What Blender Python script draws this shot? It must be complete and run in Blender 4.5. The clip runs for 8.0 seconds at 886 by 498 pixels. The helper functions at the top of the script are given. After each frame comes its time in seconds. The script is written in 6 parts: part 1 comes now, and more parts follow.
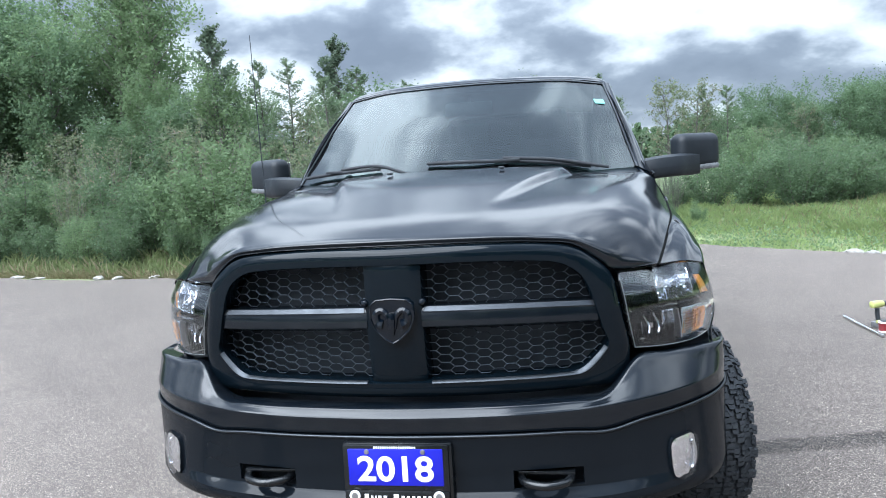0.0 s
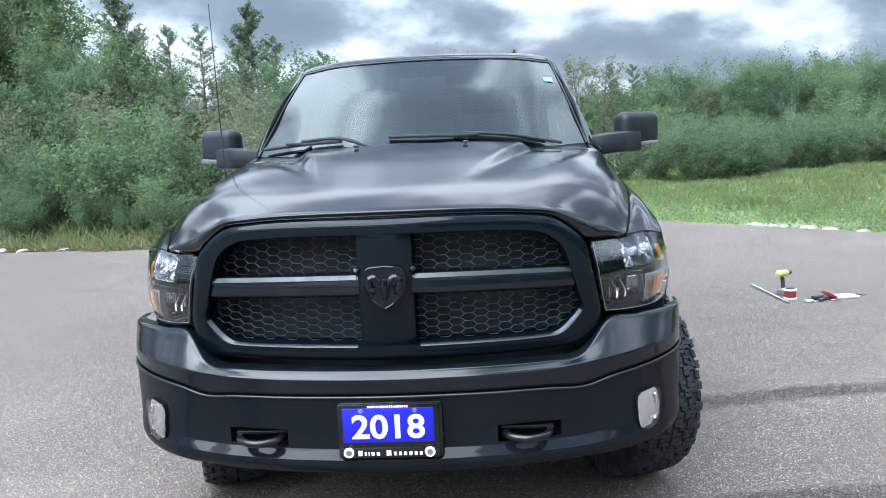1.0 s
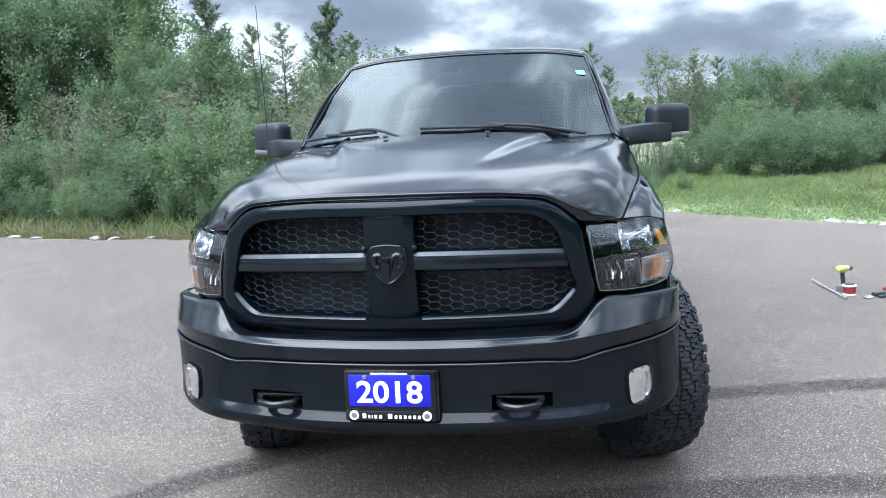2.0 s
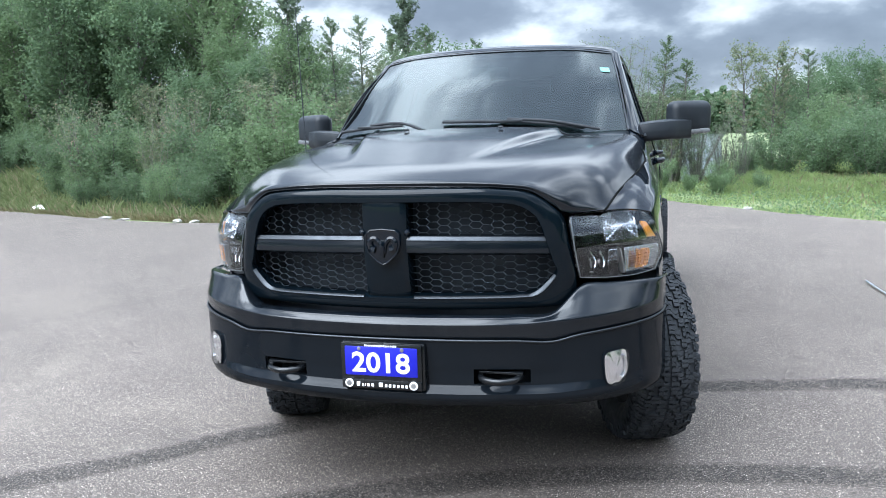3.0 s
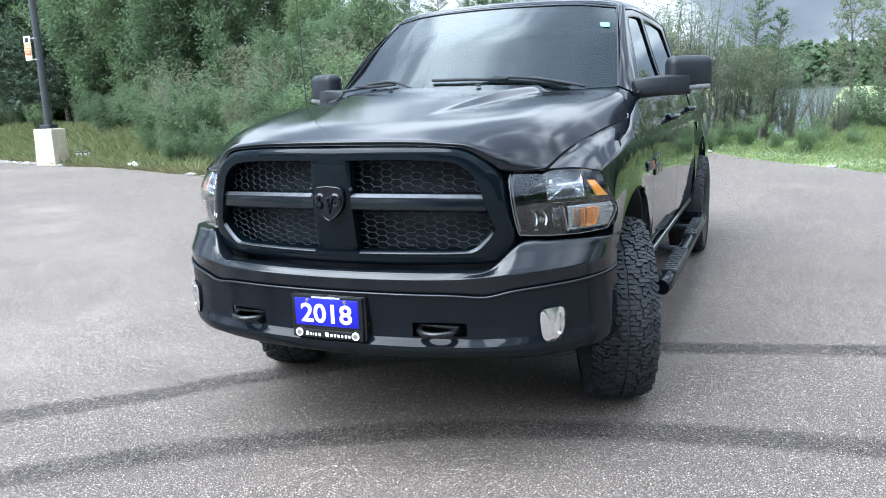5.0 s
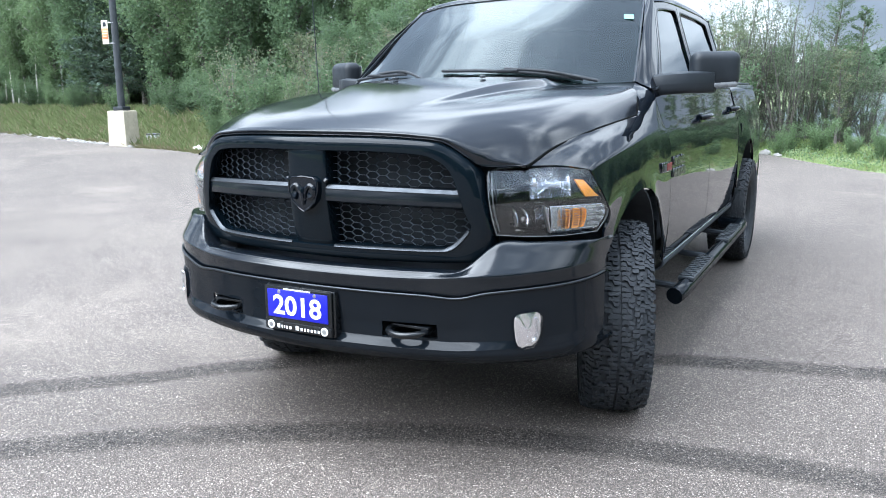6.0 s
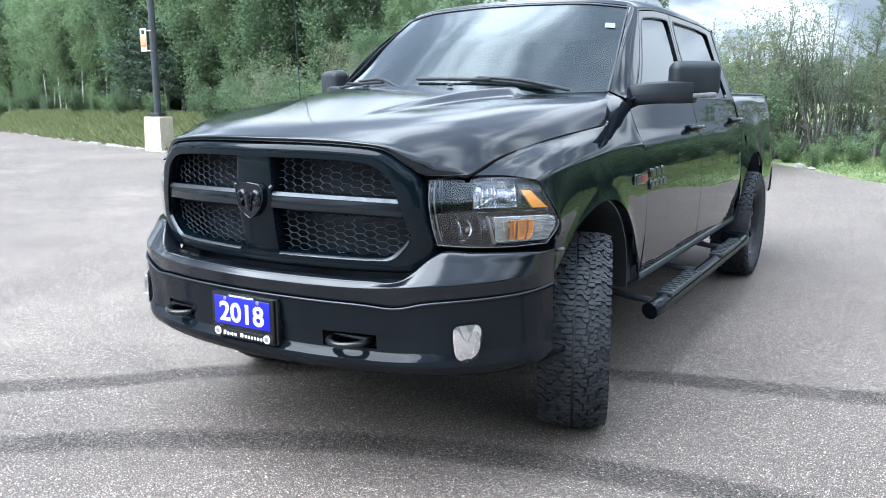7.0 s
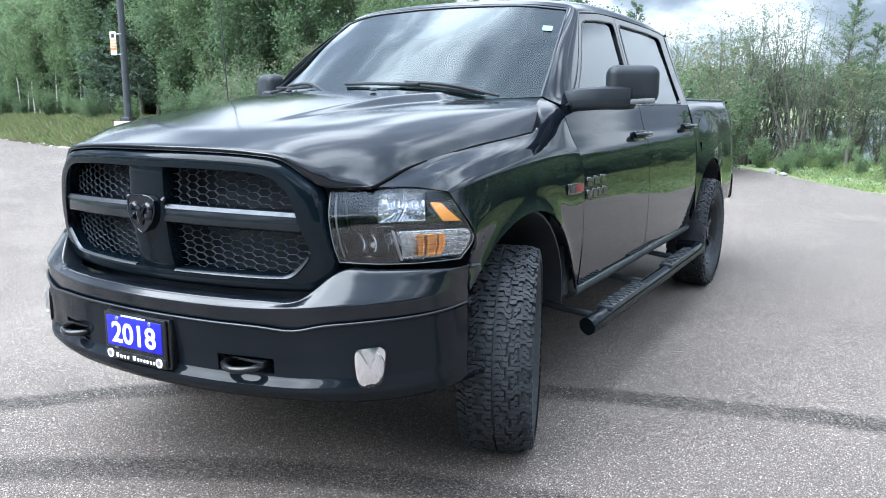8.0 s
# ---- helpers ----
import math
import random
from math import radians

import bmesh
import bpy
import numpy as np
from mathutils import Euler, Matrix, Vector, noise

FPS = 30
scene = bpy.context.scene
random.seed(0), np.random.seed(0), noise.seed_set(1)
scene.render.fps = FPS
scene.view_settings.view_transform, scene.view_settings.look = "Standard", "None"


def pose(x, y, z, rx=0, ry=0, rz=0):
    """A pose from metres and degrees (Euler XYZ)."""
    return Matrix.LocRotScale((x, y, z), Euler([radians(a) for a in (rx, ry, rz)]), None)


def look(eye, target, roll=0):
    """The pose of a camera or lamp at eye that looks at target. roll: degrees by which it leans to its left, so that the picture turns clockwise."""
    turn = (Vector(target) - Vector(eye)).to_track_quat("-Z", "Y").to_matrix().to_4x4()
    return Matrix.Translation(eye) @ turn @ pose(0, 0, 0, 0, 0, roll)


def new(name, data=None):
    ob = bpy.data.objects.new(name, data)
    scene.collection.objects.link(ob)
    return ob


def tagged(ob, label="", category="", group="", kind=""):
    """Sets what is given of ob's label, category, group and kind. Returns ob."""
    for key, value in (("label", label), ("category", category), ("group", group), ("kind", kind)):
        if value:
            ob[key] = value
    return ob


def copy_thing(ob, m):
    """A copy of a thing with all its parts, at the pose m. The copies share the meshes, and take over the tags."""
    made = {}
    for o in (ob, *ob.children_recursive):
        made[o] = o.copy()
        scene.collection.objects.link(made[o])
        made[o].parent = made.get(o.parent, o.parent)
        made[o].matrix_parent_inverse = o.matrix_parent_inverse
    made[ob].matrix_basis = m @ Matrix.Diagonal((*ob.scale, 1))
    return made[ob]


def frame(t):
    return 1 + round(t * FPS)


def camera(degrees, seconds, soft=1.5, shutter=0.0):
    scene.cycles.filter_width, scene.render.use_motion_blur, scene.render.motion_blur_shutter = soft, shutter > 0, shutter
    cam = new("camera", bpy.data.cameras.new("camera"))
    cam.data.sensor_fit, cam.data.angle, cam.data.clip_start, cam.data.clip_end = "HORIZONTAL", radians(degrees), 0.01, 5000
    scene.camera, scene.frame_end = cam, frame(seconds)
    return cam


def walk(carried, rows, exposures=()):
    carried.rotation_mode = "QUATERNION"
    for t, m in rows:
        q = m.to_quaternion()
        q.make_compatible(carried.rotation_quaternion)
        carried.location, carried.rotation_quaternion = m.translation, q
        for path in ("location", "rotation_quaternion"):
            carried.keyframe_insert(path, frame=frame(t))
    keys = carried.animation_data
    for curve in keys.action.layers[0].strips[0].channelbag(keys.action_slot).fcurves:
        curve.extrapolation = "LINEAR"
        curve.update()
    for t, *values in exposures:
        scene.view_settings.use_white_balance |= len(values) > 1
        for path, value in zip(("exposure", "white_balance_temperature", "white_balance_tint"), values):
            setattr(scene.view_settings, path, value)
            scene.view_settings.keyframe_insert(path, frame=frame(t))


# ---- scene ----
cam = camera(59.2, 8.0, 1.0)
PATH = [
    (0, (0.568, -2.221, 1.498), (0.216, -0.262, 1.312), -3.3),
    (0.5, (0.401, -2.257, 1.517), (0.215, -0.278, 1.301), -3.2),
    (1, (0.336, -2.382, 1.513), (0.215, -0.403, 1.247), -2.5),
    (1.5, (0.424, -2.474, 1.514), (0.278, -0.497, 1.249), -1.9),
    (2, (0.628, -2.555, 1.479), (0.297, -0.6, 1.21), -2.5),
    (2.2, (0.701, -2.59, 1.483), (0.275, -0.655, 1.214), -3.4),
    (3.3, (1.088, -2.756, 1.475), (0.542, -0.854, 1.183), -1.6),
    (3.5, (1.132, -2.766, 1.484), (0.58, -0.87, 1.169), -1.9),
    (4, (1.294, -2.751, 1.471), (0.634, -0.897, 1.113), -1.9),
    (4.5, (1.493, -2.695, 1.462), (0.751, -0.876, 1.086), -1.8),
    (4.7, (1.543, -2.669, 1.468), (0.795, -0.854, 1.09), -2.2),
    (5.8, (1.773, -2.396, 1.455), (0.89, -0.645, 1.06), -0.8),
    (6, (1.857, -2.343, 1.449), (0.934, -0.613, 1.055), -0.6),
    (6.5, (2.05, -2.239, 1.453), (1.059, -0.544, 1.072), 0.2),
    (7, (2.147, -2.129, 1.442), (1.133, -0.445, 1.071), -0.1),
    (7.5, (2.225, -1.97, 1.445), (1.207, -0.29, 1.071), 0.0),
    (8, (2.284, -1.825, 1.448), (1.304, -0.119, 1.088), 0.0),
]
walk(cam, [(t, look(eye, target, roll)) for t, eye, target, roll in PATH], [(0.0, 0.78, 5680, 7), (3.5, 0.86, 5680, 7), (8.0, 1.16, 5680, 7)])

# ---- world, sun ----
world = bpy.data.worlds.new("overcast_sky")
scene.world = world
world.use_nodes = True
wt = world.node_tree
wt.nodes.clear()


def wn(kind, **values):
    node = wt.nodes.new(kind)
    for key, value in values.items():
        node.inputs[key].default_value = value
    return node


def wlink(a, b):
    wt.links.new(a, b)


def wmath(op, a, b=None):
    node = wt.nodes.new("ShaderNodeMath")
    node.operation = op
    for i, v in enumerate((a, b)):
        if v is None:
            continue
        if isinstance(v, (int, float)):
            node.inputs[i].default_value = v
        else:
            wlink(v, node.inputs[i])
    return node.outputs[0]


SUN_EL, SUN_AZ = 50.0, 212.0
coord = wn("ShaderNodeTexCoord")
split = wn("ShaderNodeSeparateXYZ")
wlink(coord.outputs["Generated"], split.inputs[0])
up = wmath("ADD", wmath("MAXIMUM", split.outputs[2], 0.0), 0.42)
flat = wn("ShaderNodeCombineXYZ")
wlink(wmath("SUBTRACT", wmath("DIVIDE", split.outputs[0], up), 7.2145), flat.inputs[0])
wlink(wmath("SUBTRACT", wmath("DIVIDE", split.outputs[1], up), 5.476), flat.inputs[1])
flat.inputs[2].default_value = 0.705
clouds = wn("ShaderNodeTexNoise", Scale=2.979, Detail=8.0, Roughness=0.5)
wlink(flat.outputs[0], clouds.inputs["Vector"])
ramp = wt.nodes.new("ShaderNodeValToRGB")
els = ramp.color_ramp.elements
els[0].position, els[0].color = 0.35, (0.265, 0.298, 0.352, 1)
els[1].position, els[1].color = 0.61, (1.22, 1.25, 1.27, 1)
for p, c in ((0.44, (0.335, 0.372, 0.430, 1)), (0.485, (0.46, 0.50, 0.555, 1)), (0.535, (0.80, 0.84, 0.88, 1))):
    e = els.new(p)
    e.color = c
wlink(clouds.outputs[0], ramp.inputs[0])
sky = wn("ShaderNodeTexSky")
sky.sky_type, sky.sun_disc = "NISHITA", False
sky.sun_elevation, sky.sun_rotation = radians(SUN_EL), radians(SUN_AZ)
skyb = wn("ShaderNodeBackground", Strength=0.1)
wlink(sky.outputs[0], skyb.inputs[0])
cloudb = wn("ShaderNodeBackground", Strength=0.95)
# an overcast sky is about three times as bright overhead as at the horizon
high = wmath("MAXIMUM", split.outputs[2], 0.0)
lift = wmath("ADD", wmath("MULTIPLY", wmath("MULTIPLY", high, high), 2.3), wmath("ADD", wmath("MULTIPLY", high, 1.0), 0.44))
# a pale break in the cloud along the horizon
low_ = wmath("MAXIMUM", wmath("SUBTRACT", 1.0, wmath("MULTIPLY", high, 5.0)), 0.0)
lift = wmath("ADD", lift, wmath("MULTIPLY", wmath("MULTIPLY", low_, low_), 0.30))
# thinner cloud towards the hidden sun's side
side_ = wmath("ADD", wmath("MULTIPLY", split.outputs[0], -0.10), 1.0)
wlink(wmath("MULTIPLY", lift, side_), cloudb.inputs[1])
wlink(ramp.outputs[0], cloudb.inputs[0])
both = wn("ShaderNodeMixShader")
both.inputs[0].default_value = 0.93
wlink(skyb.outputs[0], both.inputs[1])
wlink(cloudb.outputs[0], both.inputs[2])
wout = wn("ShaderNodeOutputWorld")
wlink(both.outputs[0], wout.inputs[0])

sun = new("sun", bpy.data.lights.new("sun", "SUN"))
sun.data.energy, sun.data.angle, sun.data.color = 3.8, radians(60), (1.0, 0.98, 0.955)
az, el = radians(SUN_AZ), radians(SUN_EL)
sun.matrix_world = look((0, 0, 0), (-math.sin(az) * math.cos(el), -math.cos(az) * math.cos(el), -math.sin(el)))

# ---- materials ----


class Mat:
    """Small builder for a node material."""

    def __init__(self, name):
        self.m = bpy.data.materials.new(name)
        self.m.use_nodes = True
        self.t = self.m.node_tree
        self.b = self.t.nodes["Principled BSDF"]
        self.out = self.t.nodes["Material Output"]
        self.c = self.n("ShaderNodeTexCoord").outputs["Object"]

    def n(self, kind, **values):
        node = self.t.nodes.new(kind)
        for key, value in values.items():
            node.inputs[key].default_value = value
        return node

    def l(self, a, b):
        self.t.links.new(a, b)

    def set(self, **values):
        for key, value in values.items():
            key = key.replace("_", " ")
            if hasattr(value, "is_linked"):
                self.l(value, self.b.inputs[key])
            else:
                self.b.inputs[key].default_value = value
        return self

    def noise(self, scale, detail=4.0, rough=0.55, vec=None, dist=0.0):
        node = self.n("ShaderNodeTexNoise", Scale=scale, Detail=detail, Roughness=rough, Distortion=dist)
        self.l(vec or self.c, node.inputs["Vector"])
        return node.outputs[0]

    def voronoi(self, scale, out="Distance", vec=None):
        node = self.n("ShaderNodeTexVoronoi", Scale=scale)
        self.l(vec or self.c, node.inputs["Vector"])
        return node.outputs[out]

    def ramp(self, fac, *stops):
        node = self.t.nodes.new("ShaderNodeValToRGB")
        e = node.color_ramp.elements
        for i, (p, c) in enumerate(stops):
            if i > 1:
                e.new(p)
            e[i].position = p
        for i, (p, c) in enumerate(stops):
            e[i].position = p
            e[i].color = (c, c, c, 1) if isinstance(c, (int, float)) else (*c, 1)
        self.l(fac, node.inputs[0])
        return node.outputs[0]

    def mix(self, fac, a, b, mode="MIX"):
        node = self.t.nodes.new("ShaderNodeMix")
        node.data_type, node.blend_type = "RGBA", mode
        for i, v in ((0, fac), (6, a), (7, b)):
            if isinstance(v, (int, float)):
                node.inputs[i].default_value = v if i == 0 else (v, v, v, 1)
            elif isinstance(v, tuple):
                node.inputs[i].default_value = (*v, 1)
            else:
                self.l(v, node.inputs[i])
        return node.outputs[2]

    def math(self, op, a, b):
        node = self.t.nodes.new("ShaderNodeMath")
        node.operation = op
        for i, v in enumerate((a, b)):
            if isinstance(v, (int, float)):
                node.inputs[i].default_value = v
            else:
                self.l(v, node.inputs[i])
        return node.outputs[0]

    def bump(self, height, strength, distance=0.01):
        node = self.n("ShaderNodeBump", Strength=strength, Distance=distance)
        self.l(height, node.inputs["Height"])
        self.l(node.outputs[0], self.b.inputs["Normal"])
        return self


def paint(name, colour, rough=0.12, coat=1.0, dust=0.02, haze=0.025):
    m = Mat(name)
    film = m.noise(3.0, 5.0)
    m.set(Base_Color=m.mix(m.ramp(m.noise(11.0, 6.0), (0.45, 0.0), (0.8, 1.0)), colour, tuple(c + dust * 0.4 for c in colour)),
          Roughness=m.ramp(film, (0.3, rough), (0.8, rough + 0.10)), Coat_Weight=coat, Coat_Roughness=haze, Coat_IOR=1.47, Specular_IOR_Level=0.0)
    m.bump(m.noise(2.2, 2.0), 0.02, 0.004)
    return m.m


def plastic(name, colour, rough=0.45, grain=900.0, strength=0.15):
    m = Mat(name)
    v = m.noise(6.0, 5.0)
    m.set(Base_Color=m.mix(m.ramp(v, (0.35, 0.0), (0.75, 1.0)), colour, tuple(c * 1.5 + 0.004 for c in colour)),
          Roughness=m.ramp(m.noise(17.0), (0.3, rough - 0.06), (0.7, rough + 0.08)))
    m.bump(m.noise(grain, 2.0), strength, 0.001)
    return m.m


def metal(name, colour, rough=0.2):
    m = Mat(name)
    m.set(Base_Color=(*colour, 1), Metallic=1.0, Roughness=m.ramp(m.noise(25.0, 4.0), (0.3, rough * 0.8), (0.7, rough * 1.3 + 0.02)))
    return m.m


def thin_glass(name, colour, ior=1.5):
    """Clear sheet: light passes straight through, with a Fresnel mirror on top."""
    m = Mat(name)
    clear = m.n("ShaderNodeBsdfTransparent")
    clear.inputs[0].default_value = (*colour, 1)
    gloss = m.n("ShaderNodeBsdfGlossy", Roughness=0.0)
    gloss.inputs[0].default_value = (0.95, 0.98, 1.0, 1)
    both_ = m.n("ShaderNodeMixShader")
    facing = m.n("ShaderNodeLayerWeight", Blend=0.5).outputs[1]
    f0 = ((ior - 1) / (ior + 1)) ** 2
    m.l(m.math("ADD", m.math("MULTIPLY", m.math("POWER", facing, 5.0), 1 - f0), f0), both_.inputs[0])
    m.l(clear.outputs[0], both_.inputs[1])
    m.l(gloss.outputs[0], both_.inputs[2])
    m.l(both_.outputs[0], m.out.inputs[0])
    m.t.nodes.remove(m.b)
    return m.m


BLACK = paint("black_paint", (0.0022, 0.0042, 0.0078), dust=0.003)
BUMPERBLACK = paint("bumper_black_paint", (0.0034, 0.0054, 0.0084), rough=0.3, coat=0.95, dust=0.016, haze=0.13)
DUSTY = paint("dusty_black_paint", (0.0060, 0.0078, 0.0110), rough=0.3, dust=0.010, haze=0.11)
SATIN = paint("satin_black_paint", (0.0056, 0.0078, 0.0108), rough=0.25, coat=0.42, dust=0.002, haze=0.06)
GRILLEBLACK = paint("grille_black_paint", (0.0026, 0.0056, 0.0088), rough=0.3, coat=0.5, dust=0.002, haze=0.06)
TRIM = plastic("black_plastic", (0.017, 0.021, 0.026), 0.42)
MESHGREY = plastic("grille_mesh_plastic", (0.068, 0.083, 0.100), 0.28, 400.0, 0.05)
HOUSING = plastic("gloss_black_plastic", (0.003, 0.0038, 0.005), 0.22, 300.0, 0.02)
WELL = plastic("wheel_well_liner", (0.0085, 0.0115, 0.0160), 0.75)
DARK = plastic("dark_underbody", (0.018, 0.023, 0.030), 0.7)
POLEPAINT = plastic("weathered_pole_paint", (0.034, 0.039, 0.044), 0.5)
MIRRORCAP = plastic("grained_mirror_plastic", (0.010, 0.013, 0.017), 0.48)
MIRRORCAP.node_tree.nodes["Principled BSDF"].inputs["Specular IOR Level"].default_value = 0.32
CHROME = metal("chrome", (0.72, 0.73, 0.75), 0.08)
REFLECTOR = metal("lamp_reflector", (0.78, 0.79, 0.81), 0.06)
FROST = metal("frosted_reflector", (0.90, 0.90, 0.91), 0.15)
STEEL = metal("dull_steel", (0.45, 0.45, 0.46), 0.35)
RIMMAT = paint("wheel_black", (0.020, 0.022, 0.025), rough=0.25, coat=0.5)
WINDSHIELD = thin_glass("windshield_glass", (0.34, 0.42, 0.41), 1.60)
TINTED = thin_glass("tinted_glass", (0.20, 0.21, 0.22), 1.8)
GAP = plastic("black_rubber_seal", (0.0015, 0.0018, 0.002), 0.8)
GAP.node_tree.nodes["Principled BSDF"].inputs["Specular IOR Level"].default_value = 0.06
LAMPGREY = plastic("dull_clear_lamp", (0.11, 0.115, 0.12), 0.25)
# brighter metal that puts a sky highlight on edges of the black front
LIP = metal("edge_highlight_metal", (0.058, 0.063, 0.070), 0.38)
LETTER = metal("dark_chrome", (0.16, 0.165, 0.17), 0.2)
LENS = thin_glass("clear_lens", (0.90, 0.91, 0.92), 1.55)
FOGLENS = thin_glass("fog_lens", (0.97, 0.97, 0.98))
AMBERSOLID = plastic("amber_reflector", (0.95, 0.36, 0.05), 0.2, 300.0, 0.3)
MIRRORGLASS = metal("mirror_glass", (0.85, 0.86, 0.87), 0.01)
SEAT = plastic("grey_seat_cloth", (0.055, 0.057, 0.062), 0.85, 700.0, 0.5)
DASH = plastic("dark_dashboard", (0.022, 0.023, 0.025), 0.6)
REDLENS = plastic("red_lamp_plastic", (0.35, 0.01, 0.01), 0.2)
WHITE = plastic("white_paint", (0.75, 0.75, 0.74), 0.5)
BLUE = plastic("blue_plate", (0.008, 0.009, 0.36), 0.35, 200.0, 0.02)
STICKER = plastic("sticker_paper", (0.13, 0.33, 0.30), 0.6)
RED = plastic("red_plastic", (0.15, 0.014, 0.017), 0.4)
LIME = plastic("lime_plastic", (0.37, 0.39, 0.13), 0.4)
GREY = plastic("grey_plastic", (0.12, 0.12, 0.125), 0.45)
ORANGE = plastic("orange_sign", (0.60, 0.22, 0.09), 0.5)
CREAM = plastic("cream_sign", (0.62, 0.56, 0.45), 0.5)

m = Mat("tyre_rubber")
m.set(Base_Color=m.mix(m.ramp(m.noise(9.0, 6.0), (0.35, 0.0), (0.75, 1.0)), (0.0190, 0.0220, 0.0262), (0.036, 0.0395, 0.0450)),
      Roughness=m.ramp(m.noise(30.0), (0.3, 0.55), (0.7, 0.8)), Specular_IOR_Level=0.32)
m.bump(m.noise(260.0, 3.0), 0.25, 0.002)
RUBBER = m.m

# aged asphalt: pale and dark stones of two sizes in grey binder
m = Mat("asphalt")
stone = m.n("ShaderNodeSeparateColor")
m.l(m.voronoi(112.0, "Color"), stone.inputs[0])
cell = m.voronoi(112.0)
small = m.n("ShaderNodeSeparateColor")
m.l(m.voronoi(340.0, "Color"), small.inputs[0])
fleck = m.n("ShaderNodeSeparateColor")
m.l(m.voronoi(104.0, "Color"), fleck.inputs[0])
grit = m.ramp(stone.outputs[0], (0.0, (0.043, 0.035, 0.031)), (0.40, (0.089, 0.074, 0.063)), (0.76, (0.159, 0.133, 0.112)), (0.92, (0.310, 0.262, 0.226)))
binder = m.ramp(small.outputs[0], (0.0, (0.028, 0.024, 0.020)), (0.5, (0.079, 0.065, 0.056)), (0.88, (0.155, 0.127, 0.108)), (0.97, (0.431, 0.370, 0.321)))
gap = m.ramp(m.math("ADD", cell, m.math("MULTIPLY", stone.outputs[1], 0.30)), (0.42, 0.0), (0.56, 1.0))
base = m.mix(gap, grit, binder)
# scattered pale quartz chips
chip = m.math("MULTIPLY", m.ramp(fleck.outputs[0], (0.91, 0.0), (0.92, 1.0)), m.ramp(m.voronoi(104.0), (0.26, 1.0), (0.40, 0.0)))
base = m.mix(chip, base, (0.55, 0.49, 0.43))
base = m.mix(m.ramp(m.noise(0.28, 5.0, 0.6, dist=0.6), (0.55, 0.0), (0.72, 0.30)), base, (0.30, 0.255, 0.21))
worn = m.ramp(m.noise(0.35, 5.0, 0.6), (0.35, 0.88), (0.7, 1.12))
damp = m.ramp(m.noise(1.7, 6.0, 0.65), (0.3, 0.90), (0.72, 1.09))
pits = m.ramp(m.noise(150.0, 3.0, 0.6), (0.36, 0.32), (0.43, 1.0), (0.75, 1.18))
m.set(Base_Color=m.mix(1.0, m.mix(1.0, m.mix(1.0, base, worn, "MULTIPLY"), damp, "MULTIPLY"), pits, "MULTIPLY"),
      Roughness=m.ramp(cell, (0.1, 0.72), (0.6, 0.92)))
m.bump(m.mix(0.5, m.ramp(cell, (0.1, 1.0), (0.65, 0.0)), m.noise(380.0, 3.0)), 0.8, 0.004)
ASPHALT = m.m

m = Mat("tyre_mark")
m.set(Base_Color=m.mix(m.ramp(m.voronoi(150.0), (0.25, 0.0), (0.55, 1.0)), (0.040, 0.036, 0.033), (0.025, 0.023, 0.022)), Roughness=0.8)
uv = m.n("ShaderNodeUVMap")
uvs = m.n("ShaderNodeSeparateXYZ")
m.l(uv.outputs[0], uvs.inputs[0])
edge = m.math("MULTIPLY", uvs.outputs[0], m.math("SUBTRACT", 1.0, uvs.outputs[0]))
soft = m.ramp(m.math("MULTIPLY", m.math("ADD", edge, m.math("MULTIPLY", m.math("SUBTRACT", m.noise(60.0, 3.0), 0.5), 0.14)), 4.0), (0.05, 0.0), (0.75, 1.0))
ends = m.math("MULTIPLY", uvs.outputs[1], m.math("SUBTRACT", 1.0, uvs.outputs[1]))
ends = m.ramp(m.math("MULTIPLY", ends, 4.0), (0.0, 0.0), (0.25, 1.0))
wear = m.math("MULTIPLY", m.ramp(m.noise(150.0, 3.0), (0.42, 0.05), (0.56, 0.80)), m.ramp(m.noise(2.5, 4.0), (0.3, 0.55), (0.7, 1.0)))
m.set(Alpha=m.math("MULTIPLY", m.math("MULTIPLY", soft, ends), wear))
m.bump(m.voronoi(150.0), 0.4, 0.004)
TYREMARK = m.m

m = Mat("grass_earth")
g = m.mix(m.ramp(m.noise(0.6, 6.0), (0.35, 0.0), (0.65, 1.0)), (0.20, 0.26, 0.11), (0.25, 0.24, 0.14))
m.set(Base_Color=m.mix(m.ramp(m.noise(22.0, 5.0), (0.3, 0.0), (0.75, 1.0)), g, (0.15, 0.20, 0.085)), Roughness=0.95)
m.bump(m.noise(30.0, 6.0), 0.8, 0.05)
EARTH = m.m


def foliage(name, dark, light, dry=None, amount=0.0, trans=0.35):
    """Leaves: colour varies leaf by leaf and plant by plant; some light passes through."""
    m = Mat(name)
    geo = m.n("ShaderNodeNewGeometry")
    info = m.n("ShaderNodeObjectInfo")
    c = m.mix(geo.outputs["Random Per Island"], dark, light)
    c = m.mix(m.ramp(info.outputs["Random"], (0.0, 0.0), (1.0, 0.45)), c, tuple(0.75 * v for v in dark))
    if dry:
        c = m.mix(m.ramp(geo.outputs["Random Per Island"], (1.0 - amount - 0.01, 0.0), (1.0 - amount, 1.0)), c, dry)
    m.set(Base_Color=c, Roughness=0.6, Specular_IOR_Level=0.15)
    tr = m.n("ShaderNodeBsdfTranslucent")
    m.l(m.mix(0.35, c, (0.22, 0.32, 0.14)), tr.inputs[0])
    mixs = m.n("ShaderNodeMixShader", Fac=trans)
    m.l(m.b.outputs[0], mixs.inputs[1])
    m.l(tr.outputs[0], mixs.inputs[2])
    m.l(mixs.outputs[0], m.out.inputs[0])
    return m.m


